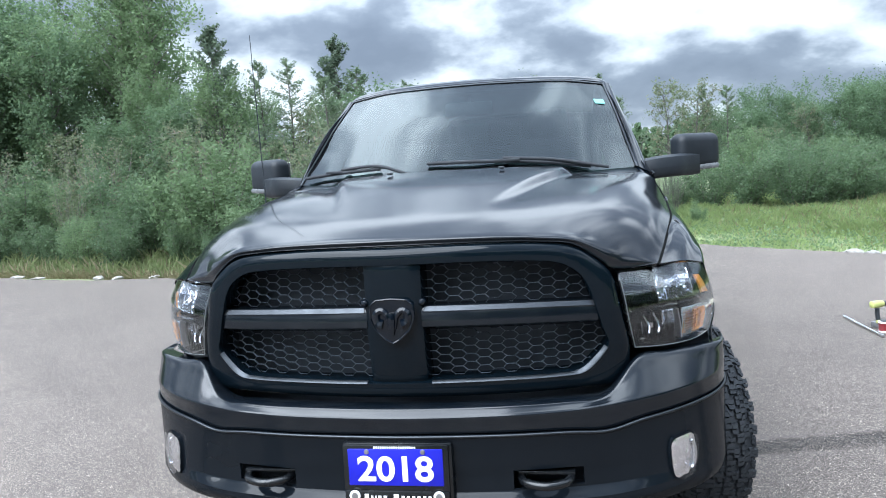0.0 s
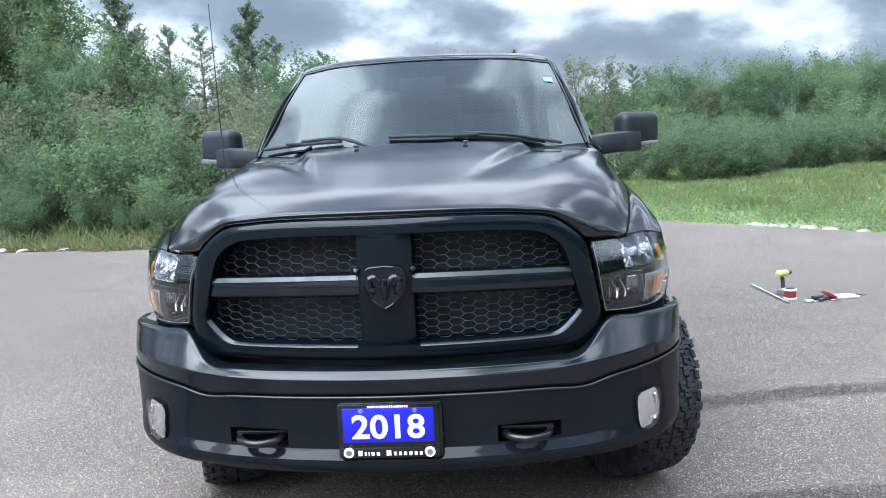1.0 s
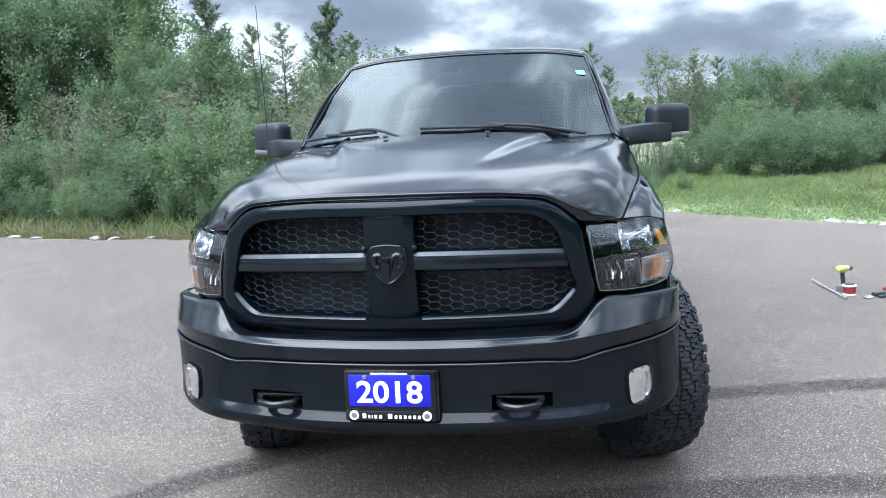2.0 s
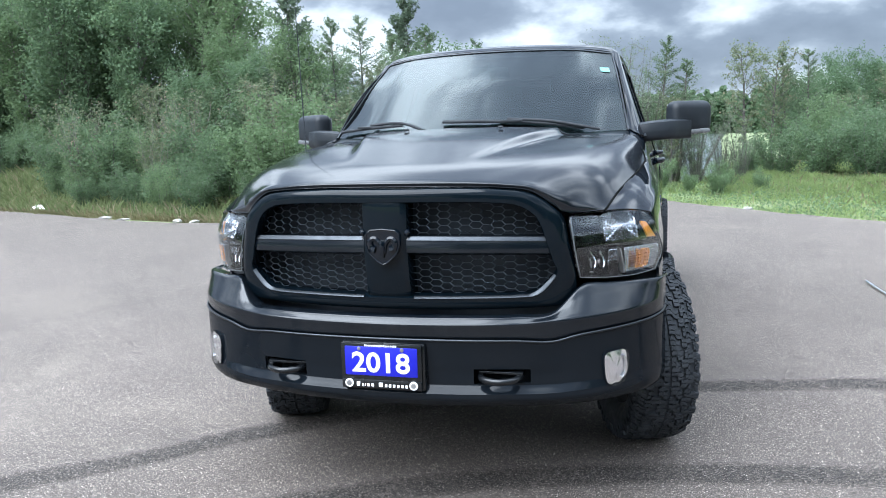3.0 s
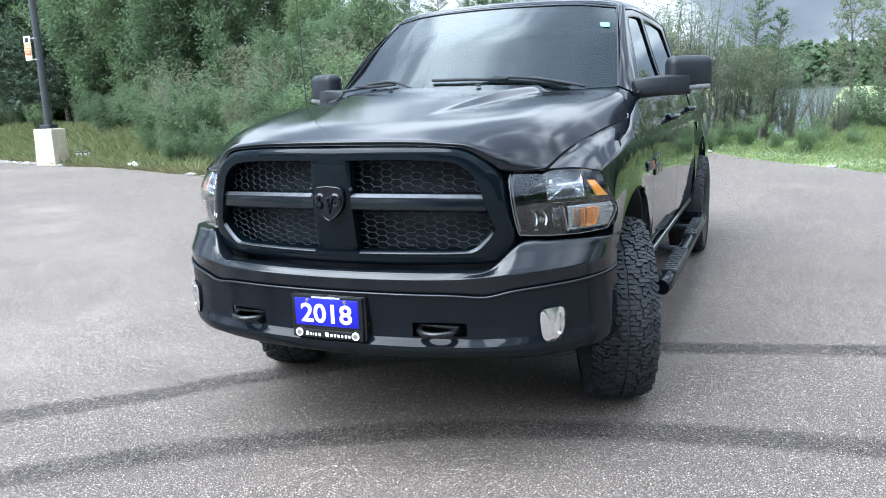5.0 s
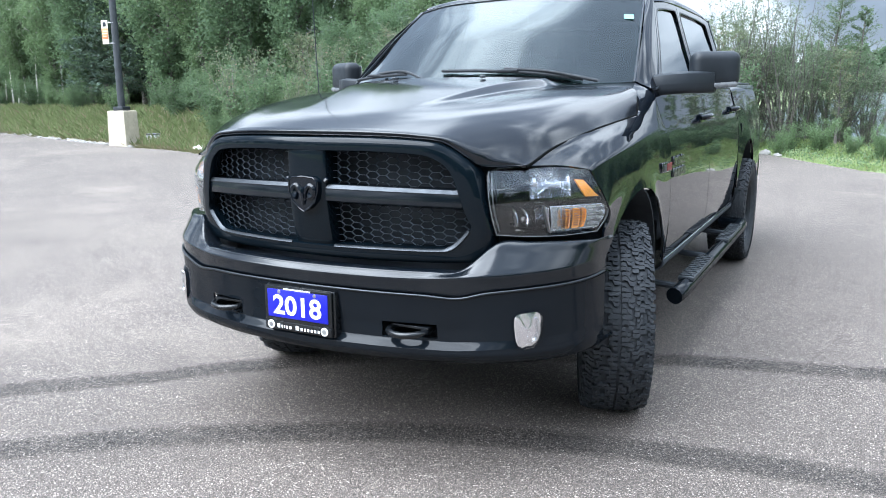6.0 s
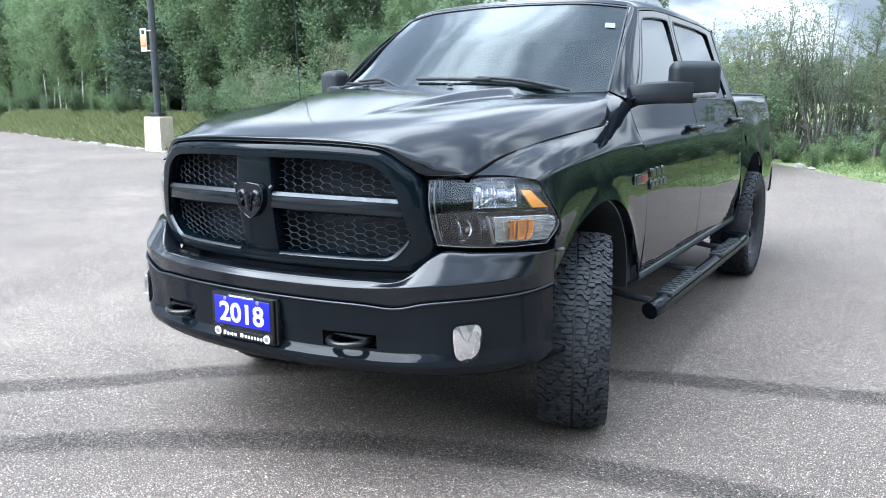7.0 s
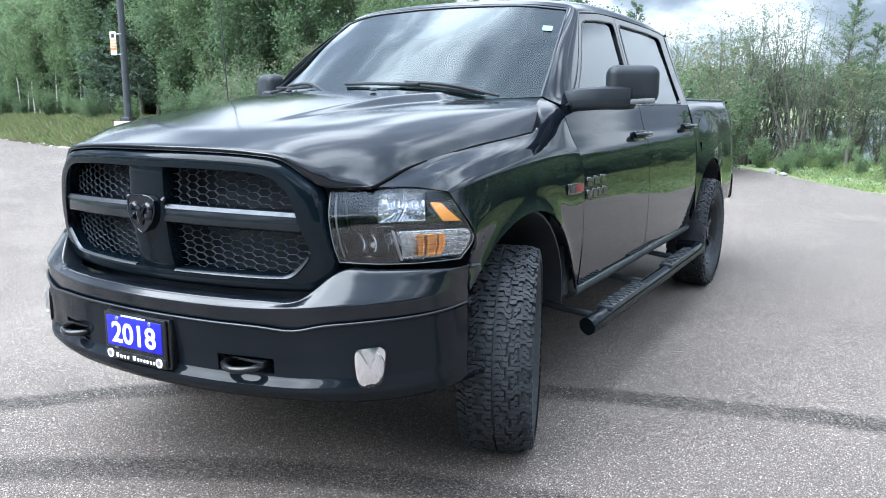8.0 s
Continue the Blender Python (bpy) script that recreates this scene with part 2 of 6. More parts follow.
LEAF_A = foliage("fresh_leaf", (0.150, 0.218, 0.116), (0.198, 0.270, 0.145), trans=0.5)
LEAF_B = foliage("dark_leaf", (0.105, 0.166, 0.098), (0.172, 0.242, 0.140), trans=0.48)
LEAF_E = foliage("willow_leaf", (0.088, 0.140, 0.082), (0.172, 0.236, 0.132), trans=0.45)
LEAF_C = foliage("grey_green_leaf", (0.160, 0.185, 0.118), (0.235, 0.258, 0.166), (0.310, 0.235, 0.180), 0.05, 0.48)
LEAF_D = foliage("alder_leaf", (0.150, 0.186, 0.134), (0.258, 0.296, 0.206), trans=0.52)
NEEDLE = foliage("pine_needle", (0.092, 0.125, 0.095), (0.172, 0.213, 0.148), trans=0.3)
LARCH = foliage("soft_needle", (0.120, 0.172, 0.108), (0.215, 0.270, 0.170), trans=0.4)
SPRUCE = foliage("dark_needle", (0.050, 0.078, 0.062), (0.100, 0.138, 0.105), trans=0.25)
GRASS = foliage("green_grass", (0.345, 0.435, 0.175), (0.42, 0.505, 0.225), (0.44, 0.42, 0.28), 0.02, 0.45)
VERGE = foliage("verge_grass_leaf", (0.22, 0.27, 0.12), (0.37, 0.40, 0.21), (0.42, 0.35, 0.24), 0.12, 0.4)
HAY = foliage("dry_grass", (0.27, 0.225, 0.135), (0.42, 0.36, 0.23), trans=0.3)
m = Mat("bark")
m.set(Base_Color=m.mix(m.ramp(m.noise(14.0, 6.0), (0.3, 0.0), (0.7, 1.0)), (0.075, 0.068, 0.062), (0.17, 0.155, 0.14)), Roughness=0.9)
m.bump(m.noise(50.0, 5.0), 0.6, 0.02)
BARK = m.m
m = Mat("pale_bark")
m.set(Base_Color=m.mix(m.ramp(m.noise(9.0, 6.0), (0.42, 0.0), (0.6, 1.0)), (0.08, 0.072, 0.065), (0.26, 0.245, 0.22)), Roughness=0.85)
m.bump(m.noise(50.0, 5.0), 0.4, 0.02)
PALEBARK = m.m
m = Mat("white_bark")
m.set(Base_Color=m.mix(m.ramp(m.noise(9.0, 6.0), (0.36, 0.0), (0.46, 1.0)), (0.12, 0.11, 0.10), (0.52, 0.51, 0.47)), Roughness=0.8)
m.bump(m.noise(50.0, 5.0), 0.3, 0.01)
WHITEBARK = m.m
m = Mat("concrete")
m.set(Base_Color=m.mix(m.ramp(m.noise(5.0, 7.0, 0.65), (0.3, 0.0), (0.7, 1.0)), (0.46, 0.40, 0.31), (0.64, 0.57, 0.46)), Roughness=0.9)
m.bump(m.noise(70.0, 5.0), 0.4, 0.006)
CONCRETE = m.m
m = Mat("pale_stone")
m.set(Base_Color=m.mix(m.ramp(m.noise(12.0, 6.0), (0.35, 0.0), (0.7, 1.0)), (0.20, 0.19, 0.175), (0.36, 0.34, 0.32)), Roughness=0.9)
m.bump(m.noise(40.0, 5.0), 0.5, 0.01)
STONE = m.m
m = Mat("lake_water")
m.set(Base_Color=(0.10, 0.12, 0.13, 1), Roughness=0.12)
m.bump(m.noise(2.5, 5.0), 0.6, 0.08)
WATER = m.m

# ---- mesh tools ----


def spl(pts, n):
    """Points on a smooth curve through pts (first axis), n to each stretch."""
    p = np.asarray(pts, float)
    if len(p) == 2:
        t = np.linspace(0, 1, n + 1).reshape((-1,) + (1,) * (p.ndim - 1))
        return p[0] * (1 - t) + p[1] * t
    e = np.concatenate([[2 * p[0] - p[1]], p, [2 * p[-1] - p[-2]]])
    out = []
    for i in range(len(p) - 1):
        a, b, c, d = e[i : i + 4]
        for k in range(n):
            t = k / n
            out.append(0.5 * (2 * b + (c - a) * t + (2 * a - 5 * b + 4 * c - d) * t**2 + (3 * b - a - 3 * c + d) * t**3))
    out.append(p[-1])
    return np.array(out)


def surf(rows, nu, nv):
    g = spl(np.array(rows, float), nu)
    return np.swapaxes(spl(np.swapaxes(g, 0, 1), nv), 0, 1)


def relax(g, n):
    """Evens out a grid of points, its border held."""
    g = np.array(g)
    for _ in range(n):
        g[1:-1, 1:-1] = 0.5 * g[1:-1, 1:-1] + 0.125 * (g[:-2, 1:-1] + g[2:, 1:-1] + g[1:-1, :-2] + g[1:-1, 2:])
    return g


def mirrored(rows):
    """A half given from x = 0 outwards along each row, made whole."""
    return [[(-x, y, z) for x, y, z in reversed(r[1:])] + list(r) for r in rows]


def quads(m, k, start=0, wrap=False):
    f = []
    for i in range(m - 1):
        for j in range(k if wrap else k - 1):
            a, b = start + i * k + j, start + i * k + (j + 1) % k
            f.append((a, b, b + k, a + k))
    return f


def sheet(g, th, inside=(0, 2.5, 0.8), skip=None):
    """A grid of points as a plate of thickness th, laid towards the point inside."""
    m, k, _ = g.shape
    n = np.cross(np.gradient(g, axis=0), np.gradient(g, axis=1))
    n /= np.linalg.norm(n, axis=2, keepdims=True) + 1e-9
    if ((np.array(inside) - g) * n).sum() < 0:
        n = -n
    v = np.concatenate([g.reshape(-1, 3), (g + n * th).reshape(-1, 3)])
    keep = np.ones((m - 1, k - 1), bool)
    if skip:
        for i in range(m - 1):
            for j in range(k - 1):
                keep[i, j] = not skip(g[i : i + 2, j : j + 2].reshape(-1, 3).mean(0))
    f, o = [], m * k
    for i in range(m - 1):
        for j in range(k - 1):
            if not keep[i, j]:
                continue
            a, b, c, d = i * k + j, i * k + j + 1, (i + 1) * k + j + 1, (i + 1) * k + j
            f += [(a, b, c, d), (o + d, o + c, o + b, o + a)]
            for di, dj, p, q in ((-1, 0, a, b), (0, 1, b, c), (1, 0, c, d), (0, -1, d, a)):
                y, x = i + di, j + dj
                if not (0 <= y < m - 1 and 0 <= x < k - 1) or not keep[y, x]:
                    f.append((q, p, o + p, o + q))
    return v.tolist(), f


def flip(data):
    """The mirror image across the plane x = 0."""
    v, f = data
    return [(-x, y, z) for x, y, z in v], [tuple(reversed(q)) for q in f]


def join(*datas):
    v, f = [], []
    for a, b in datas:
        o = len(v)
        v += list(map(tuple, a))
        f += [tuple(i + o for i in q) for q in b]
    return v, f


def moved(data, m):
    return [tuple(m @ Vector(p)) for p in data[0]], data[1]


def tube(path, r, seg=10, caps=True):
    p = np.asarray(path, float)
    r = np.broadcast_to(np.asarray(r, float), (len(p),))
    t = np.gradient(p, axis=0)
    t /= np.linalg.norm(t, axis=1, keepdims=True) + 1e-9
    ref = np.array([0, 0, 1.0]) if abs(t[0][2]) < 0.9 else np.array([1.0, 0, 0])
    v = []
    for q, d, s in zip(p, t, r):
        a = np.cross(d, ref)
        a /= np.linalg.norm(a) + 1e-9
        b = np.cross(a, d)
        ref = b
        for i in range(seg):
            w = 2 * math.pi * i / seg
            v.append(tuple(q + s * (math.cos(w) * a + math.sin(w) * b)))
    f = quads(len(p), seg, wrap=True)
    if caps:
        f += [tuple(reversed(range(seg))), tuple(range((len(p) - 1) * seg, len(p) * seg))]
    return v, f


def lathe(profile, seg=48, closed=False):
    """A profile of (radius, x) turned about the x axis."""
    pr = list(profile)
    v = [(x, r * math.cos(2 * math.pi * i / seg), r * math.sin(2 * math.pi * i / seg)) for r, x in pr for i in range(seg)]
    f = quads(len(pr), seg, wrap=True)
    if closed:
        k = len(pr)
        f += [((k - 1) * seg + i, (k - 1) * seg + (i + 1) % seg, (i + 1) % seg, i) for i in range(seg)]
    else:
        f += [tuple(reversed(range(seg))), tuple(range((len(pr) - 1) * seg, len(pr) * seg))]
    return v, f


def box(sx, sy, sz, bev=0.0, at=(0, 0, 0), seg=2, turn=None):
    bm = bmesh.new()
    bmesh.ops.create_cube(bm, size=1.0)
    bmesh.ops.scale(bm, vec=(sx, sy, sz), verts=bm.verts)
    if bev:
        bmesh.ops.bevel(bm, geom=bm.edges[:], offset=min(bev, 0.49 * min(sx, sy, sz)), segments=seg, profile=0.5, affect="EDGES")
    m = Matrix.Translation(at) @ (turn.to_4x4() if turn else Matrix())
    data = [tuple(m @ v.co) for v in bm.verts], [tuple(v.index for v in f.verts) for f in bm.faces]
    bm.free()
    return data


def mesh_of(name, data, mat, smooth=True, angle=38, fix=True):
    me = bpy.data.meshes.new(name)
    me.from_pydata([tuple(map(float, p)) for p in data[0]], [], [tuple(q) for q in data[1]])
    if fix:
        bm = bmesh.new()
        bm.from_mesh(me)
        bmesh.ops.recalc_face_normals(bm, faces=bm.faces)
        bm.to_mesh(me)
        bm.free()
    me.materials.append(mat)
    if smooth:
        me.polygons.foreach_set("use_smooth", [True] * len(me.polygons))
        me.set_sharp_from_angle(angle=radians(angle))
    me.update()
    return me


def part(name, data, mat, parent=None, label="", smooth=True, angle=38, fix=True):
    ob = new(name, data if isinstance(data, bpy.types.Mesh) else mesh_of(name, data, mat, smooth, angle, fix))
    ob.parent = parent
    if label:
        tagged(ob, label)
    return ob


def pair(name, data, mat, parent, label="", **kw):
    return part(name, data, mat, parent, label, **kw), part(name, flip(data), mat, parent, label, **kw)


def empty(name, m=None):
    ob = new(name)
    ob.empty_display_size = 0.2
    if m is not None:
        ob.matrix_world = m
    return ob


def lettering(name, text, size, depth, m, mat, parent):
    cu = bpy.data.curves.new(name, "FONT")
    cu.body, cu.size, cu.extrude, cu.align_x, cu.align_y, cu.resolution_u = text, size, depth, "CENTER", "CENTER", 4
    cu.offset = size * 0.020
    ob = new(name, cu)
    bpy.context.view_layer.update()
    me = bpy.data.meshes.new_from_object(ob.evaluated_get(bpy.context.evaluated_depsgraph_get()))
    bpy.data.objects.remove(ob)
    me.materials.clear()
    me.materials.append(mat)
    ob = new(name, me)
    ob.parent = parent
    ob.matrix_basis = m
    return ob

# ---- the setting: ground, parking lot, lake ----
LOT = [(-60, 28), (-34, 19.3), (-18.2, 13.8), (-14.7, 12.9), (-13, 12.2), (-8.7, 10.5), (-7, 10.3), (-5.6, 10.1), (-4.2, 10.6), (-2.9, 13), (-1.8, 17), (-1, 18), (-0.04, 16.7),
       (1.3, 14.4), (2.9, 12.2), (4.2, 10.7), (5.5, 9.45), (7.5, 7.0), (10, 3.6), (13, -1), (16, -8), (18, -22), (15, -36), (0, -42), (-25, -42), (-55, -38), (-64, 0)]


def ground_z(x, y):
    """Flat round the lot, with a low bank rising under the woods."""
    d = (x + 5.6) * 0.308 + (y - 10.1) * 0.951
    t = min(max(d / (7.0 - 3.8 * min(max((-11.0 - x) / 5.0, 0.0), 1.0)), 0.0), 1.0) * min(max((-3.0 - x) / 5.0, 0.0), 1.0)
    return -0.07 + 0.03 * noise.noise((x * 0.4, y * 0.4, 7.7)) + 0.85 * t * t * (3 - 2 * t)


def make_ground():
    radii = [0.0] + [1.5 * 1.085**i for i in range(84)]
    v, seg = [], 180
    for r in radii:
        for i in range(seg):
            a = 2 * math.pi * i / seg
            x, y = r * math.cos(a), 4 + r * math.sin(a)
            v.append((x, y, ground_z(x, y)))
    ob = part("ground", (v, quads(len(radii), seg, wrap=True)), EARTH, fix=False)
    return tagged(ob, "uneven earth and grass round the lot", "ground", kind="structure")


make_ground()


def make_lot():
    edge = spl(LOT + LOT[:1], 10)[:-1]
    rnd = random.Random(4)
    ring = [(x + rnd.uniform(-0.04, 0.04), y + rnd.uniform(-0.05, 0.05)) for x, y in edge]
    v = [(x, y, 0.0) for x, y in ring] + [(x * 1.002, y * 1.002 + 0.01, -0.25) for x, y in ring]
    k = len(ring)
    f = [tuple(range(k))] + [((i + 1) % k, i, k + i, k + (i + 1) % k) for i in range(k)]
    ob = part("pavement", (v, f), ASPHALT, smooth=False)
    return tagged(ob, "aged grey asphalt of the parking lot", "pavement", kind="structure")


make_lot()


def ribbon(name, line, width, z, mat):
    p = spl(line, 10)
    t = np.gradient(p, axis=0)
    t /= np.linalg.norm(t, axis=1, keepdims=True)
    nrm = np.stack([-t[:, 1], t[:, 0]], 1)
    k = len(p)
    me = bpy.data.meshes.new(name)
    cols = 5
    v, f, uvs = [], [], []
    for i in range(k):
        for j in range(cols):
            q = p[i] + nrm[i] * width * (j / (cols - 1) - 0.5)
            v.append((q[0], q[1], z))
            uvs.append((j / (cols - 1), i / (k - 1)))
    f = quads(k, cols)
    me.from_pydata(v, [], f)
    lay = me.uv_layers.new(name="UVMap")
    for loop in me.loops:
        lay.data[loop.index].uv = uvs[loop.vertex_index]
    me.materials.append(mat)
    return new(name, me)


for line in ([(-4.6, -3.9), (-2.6, -1.9), (-1.16, -0.51), (-0.6, -0.08), (0.05, 0.29), (0.5, 0.48), (1.2, 0.66), (2.05, 0.775), (3.6, 0.80), (5.4, 0.52)],
             [(-4.4, -2.9), (-2.9, -1.2), (-1.83, -0.11), (-1.32, 0.34), (-0.99, 0.70), (-0.2, 1.32), (1.0, 1.8), (1.7, 1.98), (2.5, 2.13), (4.2, 2.2), (6.2, 1.95)]):
    tagged(ribbon("tyre_mark", line, 0.25, 0.004, TYREMARK), "dark curved tyre mark on the asphalt", "tyre mark", kind="structure")

tagged(ribbon("pavement_seam", [(-9.9, 3.90), (-9.47, 4.37), (-9.0, 4.88), (-8.5, 5.4), (-8.1, 5.82)], 0.06, 0.004, TYREMARK), "faint dark seam in the asphalt", "pavement seam", kind="structure")

# ---- the pickup truck ----
truck = tagged(empty("pickup_truck"), "glossy black crew cab pickup truck with turned front wheels", "truck")

# hood: rows from the front lip to the cowl, columns from the middle outwards
hood_rows = mirrored([
    [(0, 0.060, 1.298), (0.2, 0.070, 1.297), (0.34, 0.09, 1.294), (0.44, 0.11, 1.288), (0.54, 0.135, 1.274), (0.622, 0.170, 1.218), (0.660, 0.198, 1.189), (0.73, 0.243, 1.185), (0.796, 0.288, 1.188)],
    [(0, 0.075, 1.322), (0.2, 0.085, 1.321), (0.34, 0.105, 1.317), (0.44, 0.125, 1.310), (0.55, 0.155, 1.296), (0.645, 0.20, 1.255), (0.695, 0.235, 1.230), (0.75, 0.272, 1.214), (0.805, 0.318, 1.197)],
    [(0, 0.28, 1.378), (0.2, 0.29, 1.377), (0.34, 0.31, 1.374), (0.44, 0.33, 1.370), (0.55, 0.355, 1.367), (0.67, 0.39, 1.352), (0.757, 0.42, 1.318), (0.806, 0.446, 1.287), (0.840, 0.47, 1.247)],
    [(0, 0.60, 1.426), (0.2, 0.61, 1.424), (0.33, 0.63, 1.421), (0.43, 0.65, 1.421), (0.54, 0.67, 1.420), (0.69, 0.71, 1.412), (0.795, 0.75, 1.381), (0.850, 0.775, 1.345), (0.894, 0.80, 1.299)],
    [(0, 0.90, 1.459), (0.2, 0.91, 1.458), (0.32, 0.93, 1.456), (0.42, 0.95, 1.456), (0.54, 0.97, 1.455), (0.72, 1.02, 1.447), (0.824, 1.07, 1.417), (0.880, 1.085, 1.373), (0.919, 1.10, 1.325)],
    [(0, 1.17, 1.488), (0.2, 1.18, 1.488), (0.32, 1.21, 1.486), (0.42, 1.25, 1.482), (0.54, 1.30, 1.477), (0.72, 1.38, 1.468), (0.862, 1.483, 1.459), (0.907, 1.395, 1.402), (0.930, 1.295, 1.342)],
])


def ease(a, b, v):
    q = np.clip((v - a) / (b - a), 0, 1)
    return q * q * (3 - 2 * q)


hood_g = surf(hood_rows, 14, 9)
hood_g[14:] = relax(hood_g[14:], 45)
hx, hy = np.abs(hood_g[:, :, 0]), hood_g[:, :, 1]
# the raised middle, whose flanks spread towards the cowl, and the flat sunken corners behind it
flank = 0.27 + 0.20 * np.clip((hy - 0.42) / 0.66, 0, 1.2)
hood_g[:, :, 2] += 0.032 * ease(0.30, 1.02, hy) * ease(-0.040, 0.022, flank - hx)
rim_y = np.interp(hx, (0.44, 0.50, 0.62, 0.76, 0.84), (1.30, 1.20, 1.20, 1.30, 1.45))
back_y = np.interp(hx, (0.0, 0.32, 0.42, 0.54, 0.71, 0.84), (1.17, 1.21, 1.25, 1.30, 1.38, 1.46))
hood_g[:, :, 2] -= 0.003 * ease(0.0, 0.035, hy - rim_y) * ease(0.50, 0.53, hx) * (1 - ease(0.79, 0.83, hx)) * ease(0.010, 0.026, back_y - hy)
hood = part("hood", sheet(hood_g, 0.012), DUSTY, truck, angle=50)
for s in (-1, 1):
    part("washer_nozzle", box(0.022, 0.03, 0.012, 0.004, (0.244 * s, 1.10, 1.520)), TRIM, hood)

# body side: how far out it stands at each height
SIDE = [(0.56, 0.982), (0.62, 0.992), (0.72, 1.001), (0.86, 1.006), (1.0, 1.005), (1.10, 1.001), (1.16, 0.997), (1.20, 0.993), (1.232, 0.987), (1.258, 0.977), (1.30, 0.961), (1.37, 0.940), (1.43, 0.924), (1.455, 0.917)]
side_z, side_x = [z for z, x in SIDE], [x for z, x in SIDE]


def side_at(y, z, out=0.0):
    return (float(np.interp(z, side_z, side_x)) + out, y, z)


def front_cut(z):
    """The front door's leading edge leans forward above the shoulder."""
    return float(np.interp(z, (1.15, 1.28, 1.38, 1.46), (1.776, 1.715, 1.681, 1.665)))


# fenders: from the hood seam over a crest to the wheel arch; behind the hood they rise to the windshield pillar
def fender_row(inner, crest, below, rise=0.006, over=None):
    i_, c_, b_ = np.array(inner, float), np.array(crest, float), [np.array(q, float) for q in below]
    t1 = np.array(over, float) if over else 0.5 * (i_ + c_) + (0.4 * rise, 0, rise)
    t2 = c_ + (t1 - c_) * 0.030 / np.linalg.norm(t1 - c_)
    b1 = c_ + (b_[0] - c_) * 0.030 / np.linalg.norm(b_[0] - c_)
    return [i_, t1, t2, c_ - (0.002, 0, 0.0015), b1] + b_


fender_rows = [
    fender_row((0.804, 0.302, 1.185), (0.968, 0.506, 1.160), [(1.018, 0.622, 0.990), (1.002, 0.600, 0.905), (1.010, 0.585, 0.80)], 0.008),
    fender_row((0.854, 0.52, 1.256), (0.984, 0.61, 1.184), [(1.008, 0.650, 1.010), (1.010, 0.645, 0.92), (1.014, 0.635, 0.83)], 0.012),
    fender_row((0.899, 0.80, 1.296), (0.993, 0.82, 1.209), [(1.008, 0.840, 1.070), (1.013, 0.820, 1.005), (1.019, 0.77, 0.955)], 0.012),
    fender_row((0.924, 1.10, 1.322), (0.994, 1.10, 1.231), [(1.005, 1.10, 1.140), (1.012, 1.10, 1.085), (1.019, 1.10, 1.042)], 0.009),
    fender_row((0.935, 1.298, 1.339), (0.991, 1.30, 1.240), [(1.002, 1.315, 1.130), (1.008, 1.34, 1.045), (1.016, 1.37, 0.990)], 0.005),
    fender_row((0.911, 1.403, 1.399), (0.988, 1.44, 1.241), [(1.003, 1.465, 1.080), (1.007, 1.50, 0.960), (1.013, 1.53, 0.870)], 0.0, (0.937, 1.425, 1.354)),
    fender_row((0.866, 1.490, 1.459), (0.986, 1.56, 1.240), [(1.005, 1.60, 1.0), (1.006, 1.625, 0.83), (1.009, 1.640, 0.70)], 0.0, (0.928, 1.535, 1.400)),
    fender_row((0.842, 1.606, 1.488), side_at(front_cut(1.241) - 0.005, 1.241), [side_at(front_cut(1.0) - 0.005, 1.0), side_at(front_cut(0.8) - 0.005, 0.8), (0.988, 1.750, 0.565)], 0.0, side_at(front_cut(1.425) - 0.006, 1.425)),
]
fender_g = surf(fender_rows, 8, 6)
for j, (x, y, z) in enumerate(fender_g[-1]):
    if z < 1.42:
        fender_g[-1, j] = side_at(front_cut(z) - 0.005, z) if z > 0.8 else (x, front_cut(z) - 0.005 - 0.1 * (0.8 - z), z)
for _ in range(40):
    fender_g[1:-1, 1:] = 0.5 * fender_g[1:-1, 1:] + 0.25 * (fender_g[:-2, 1:] + fender_g[2:, 1:])
fenders = pair("fender", sheet(relax(fender_g, 4), 0.010), BLACK, truck)

hood_edge = spl([hood_rows[i][-1] for i in range(6)], 8)
pair("hood_seal", tube(hood_edge + np.array([0.003, 0, -0.004]), 0.0046, 6), GAP, hood)
pair("hood_seal", tube(spl([(0.862, 1.489, 1.454), (0.909, 1.401, 1.396), (0.932, 1.300, 1.337)], 8), 0.0048, 6), GAP, hood)


def side_panel(y0, y1, low=0.575, high=1.452, n=8, low_of=None, cut=None):
    rows = []
    for i in range(n + 1):
        y = y0 + (y1 - y0) * i / n
        b = low_of(y) if low_of else low
        row = []
        for k in range(31):
            z = b + (high - b) * k / 30
            row.append(side_at(y + ((cut(z) - y0) * (1 - i / n) if cut else 0.0), z))
        rows.append(row)
    return surf(rows, 1, 2)


def rail_top(y):
    return float(np.interp(y, (1.70, 2.28, 2.6, 2.95, 3.6, 4.0, 4.22), (1.49, 1.935, 1.965, 1.978, 1.975, 1.955, 1.93)))


def house(y, s, out=0.0):
    """The cab's upper side: s runs from the belt line (0) to the roof rail (1)."""
    s2 = s
    top = rail_top(y)
    x = 0.917 + (0.742 - 0.917) * (s2 + 0.16 * s2 * (1 - s2)) * (top - 1.455) / 0.52 if top > 1.5 else 0.917
    return (x + out, y, 1.455 + (top - 1.455) * s)


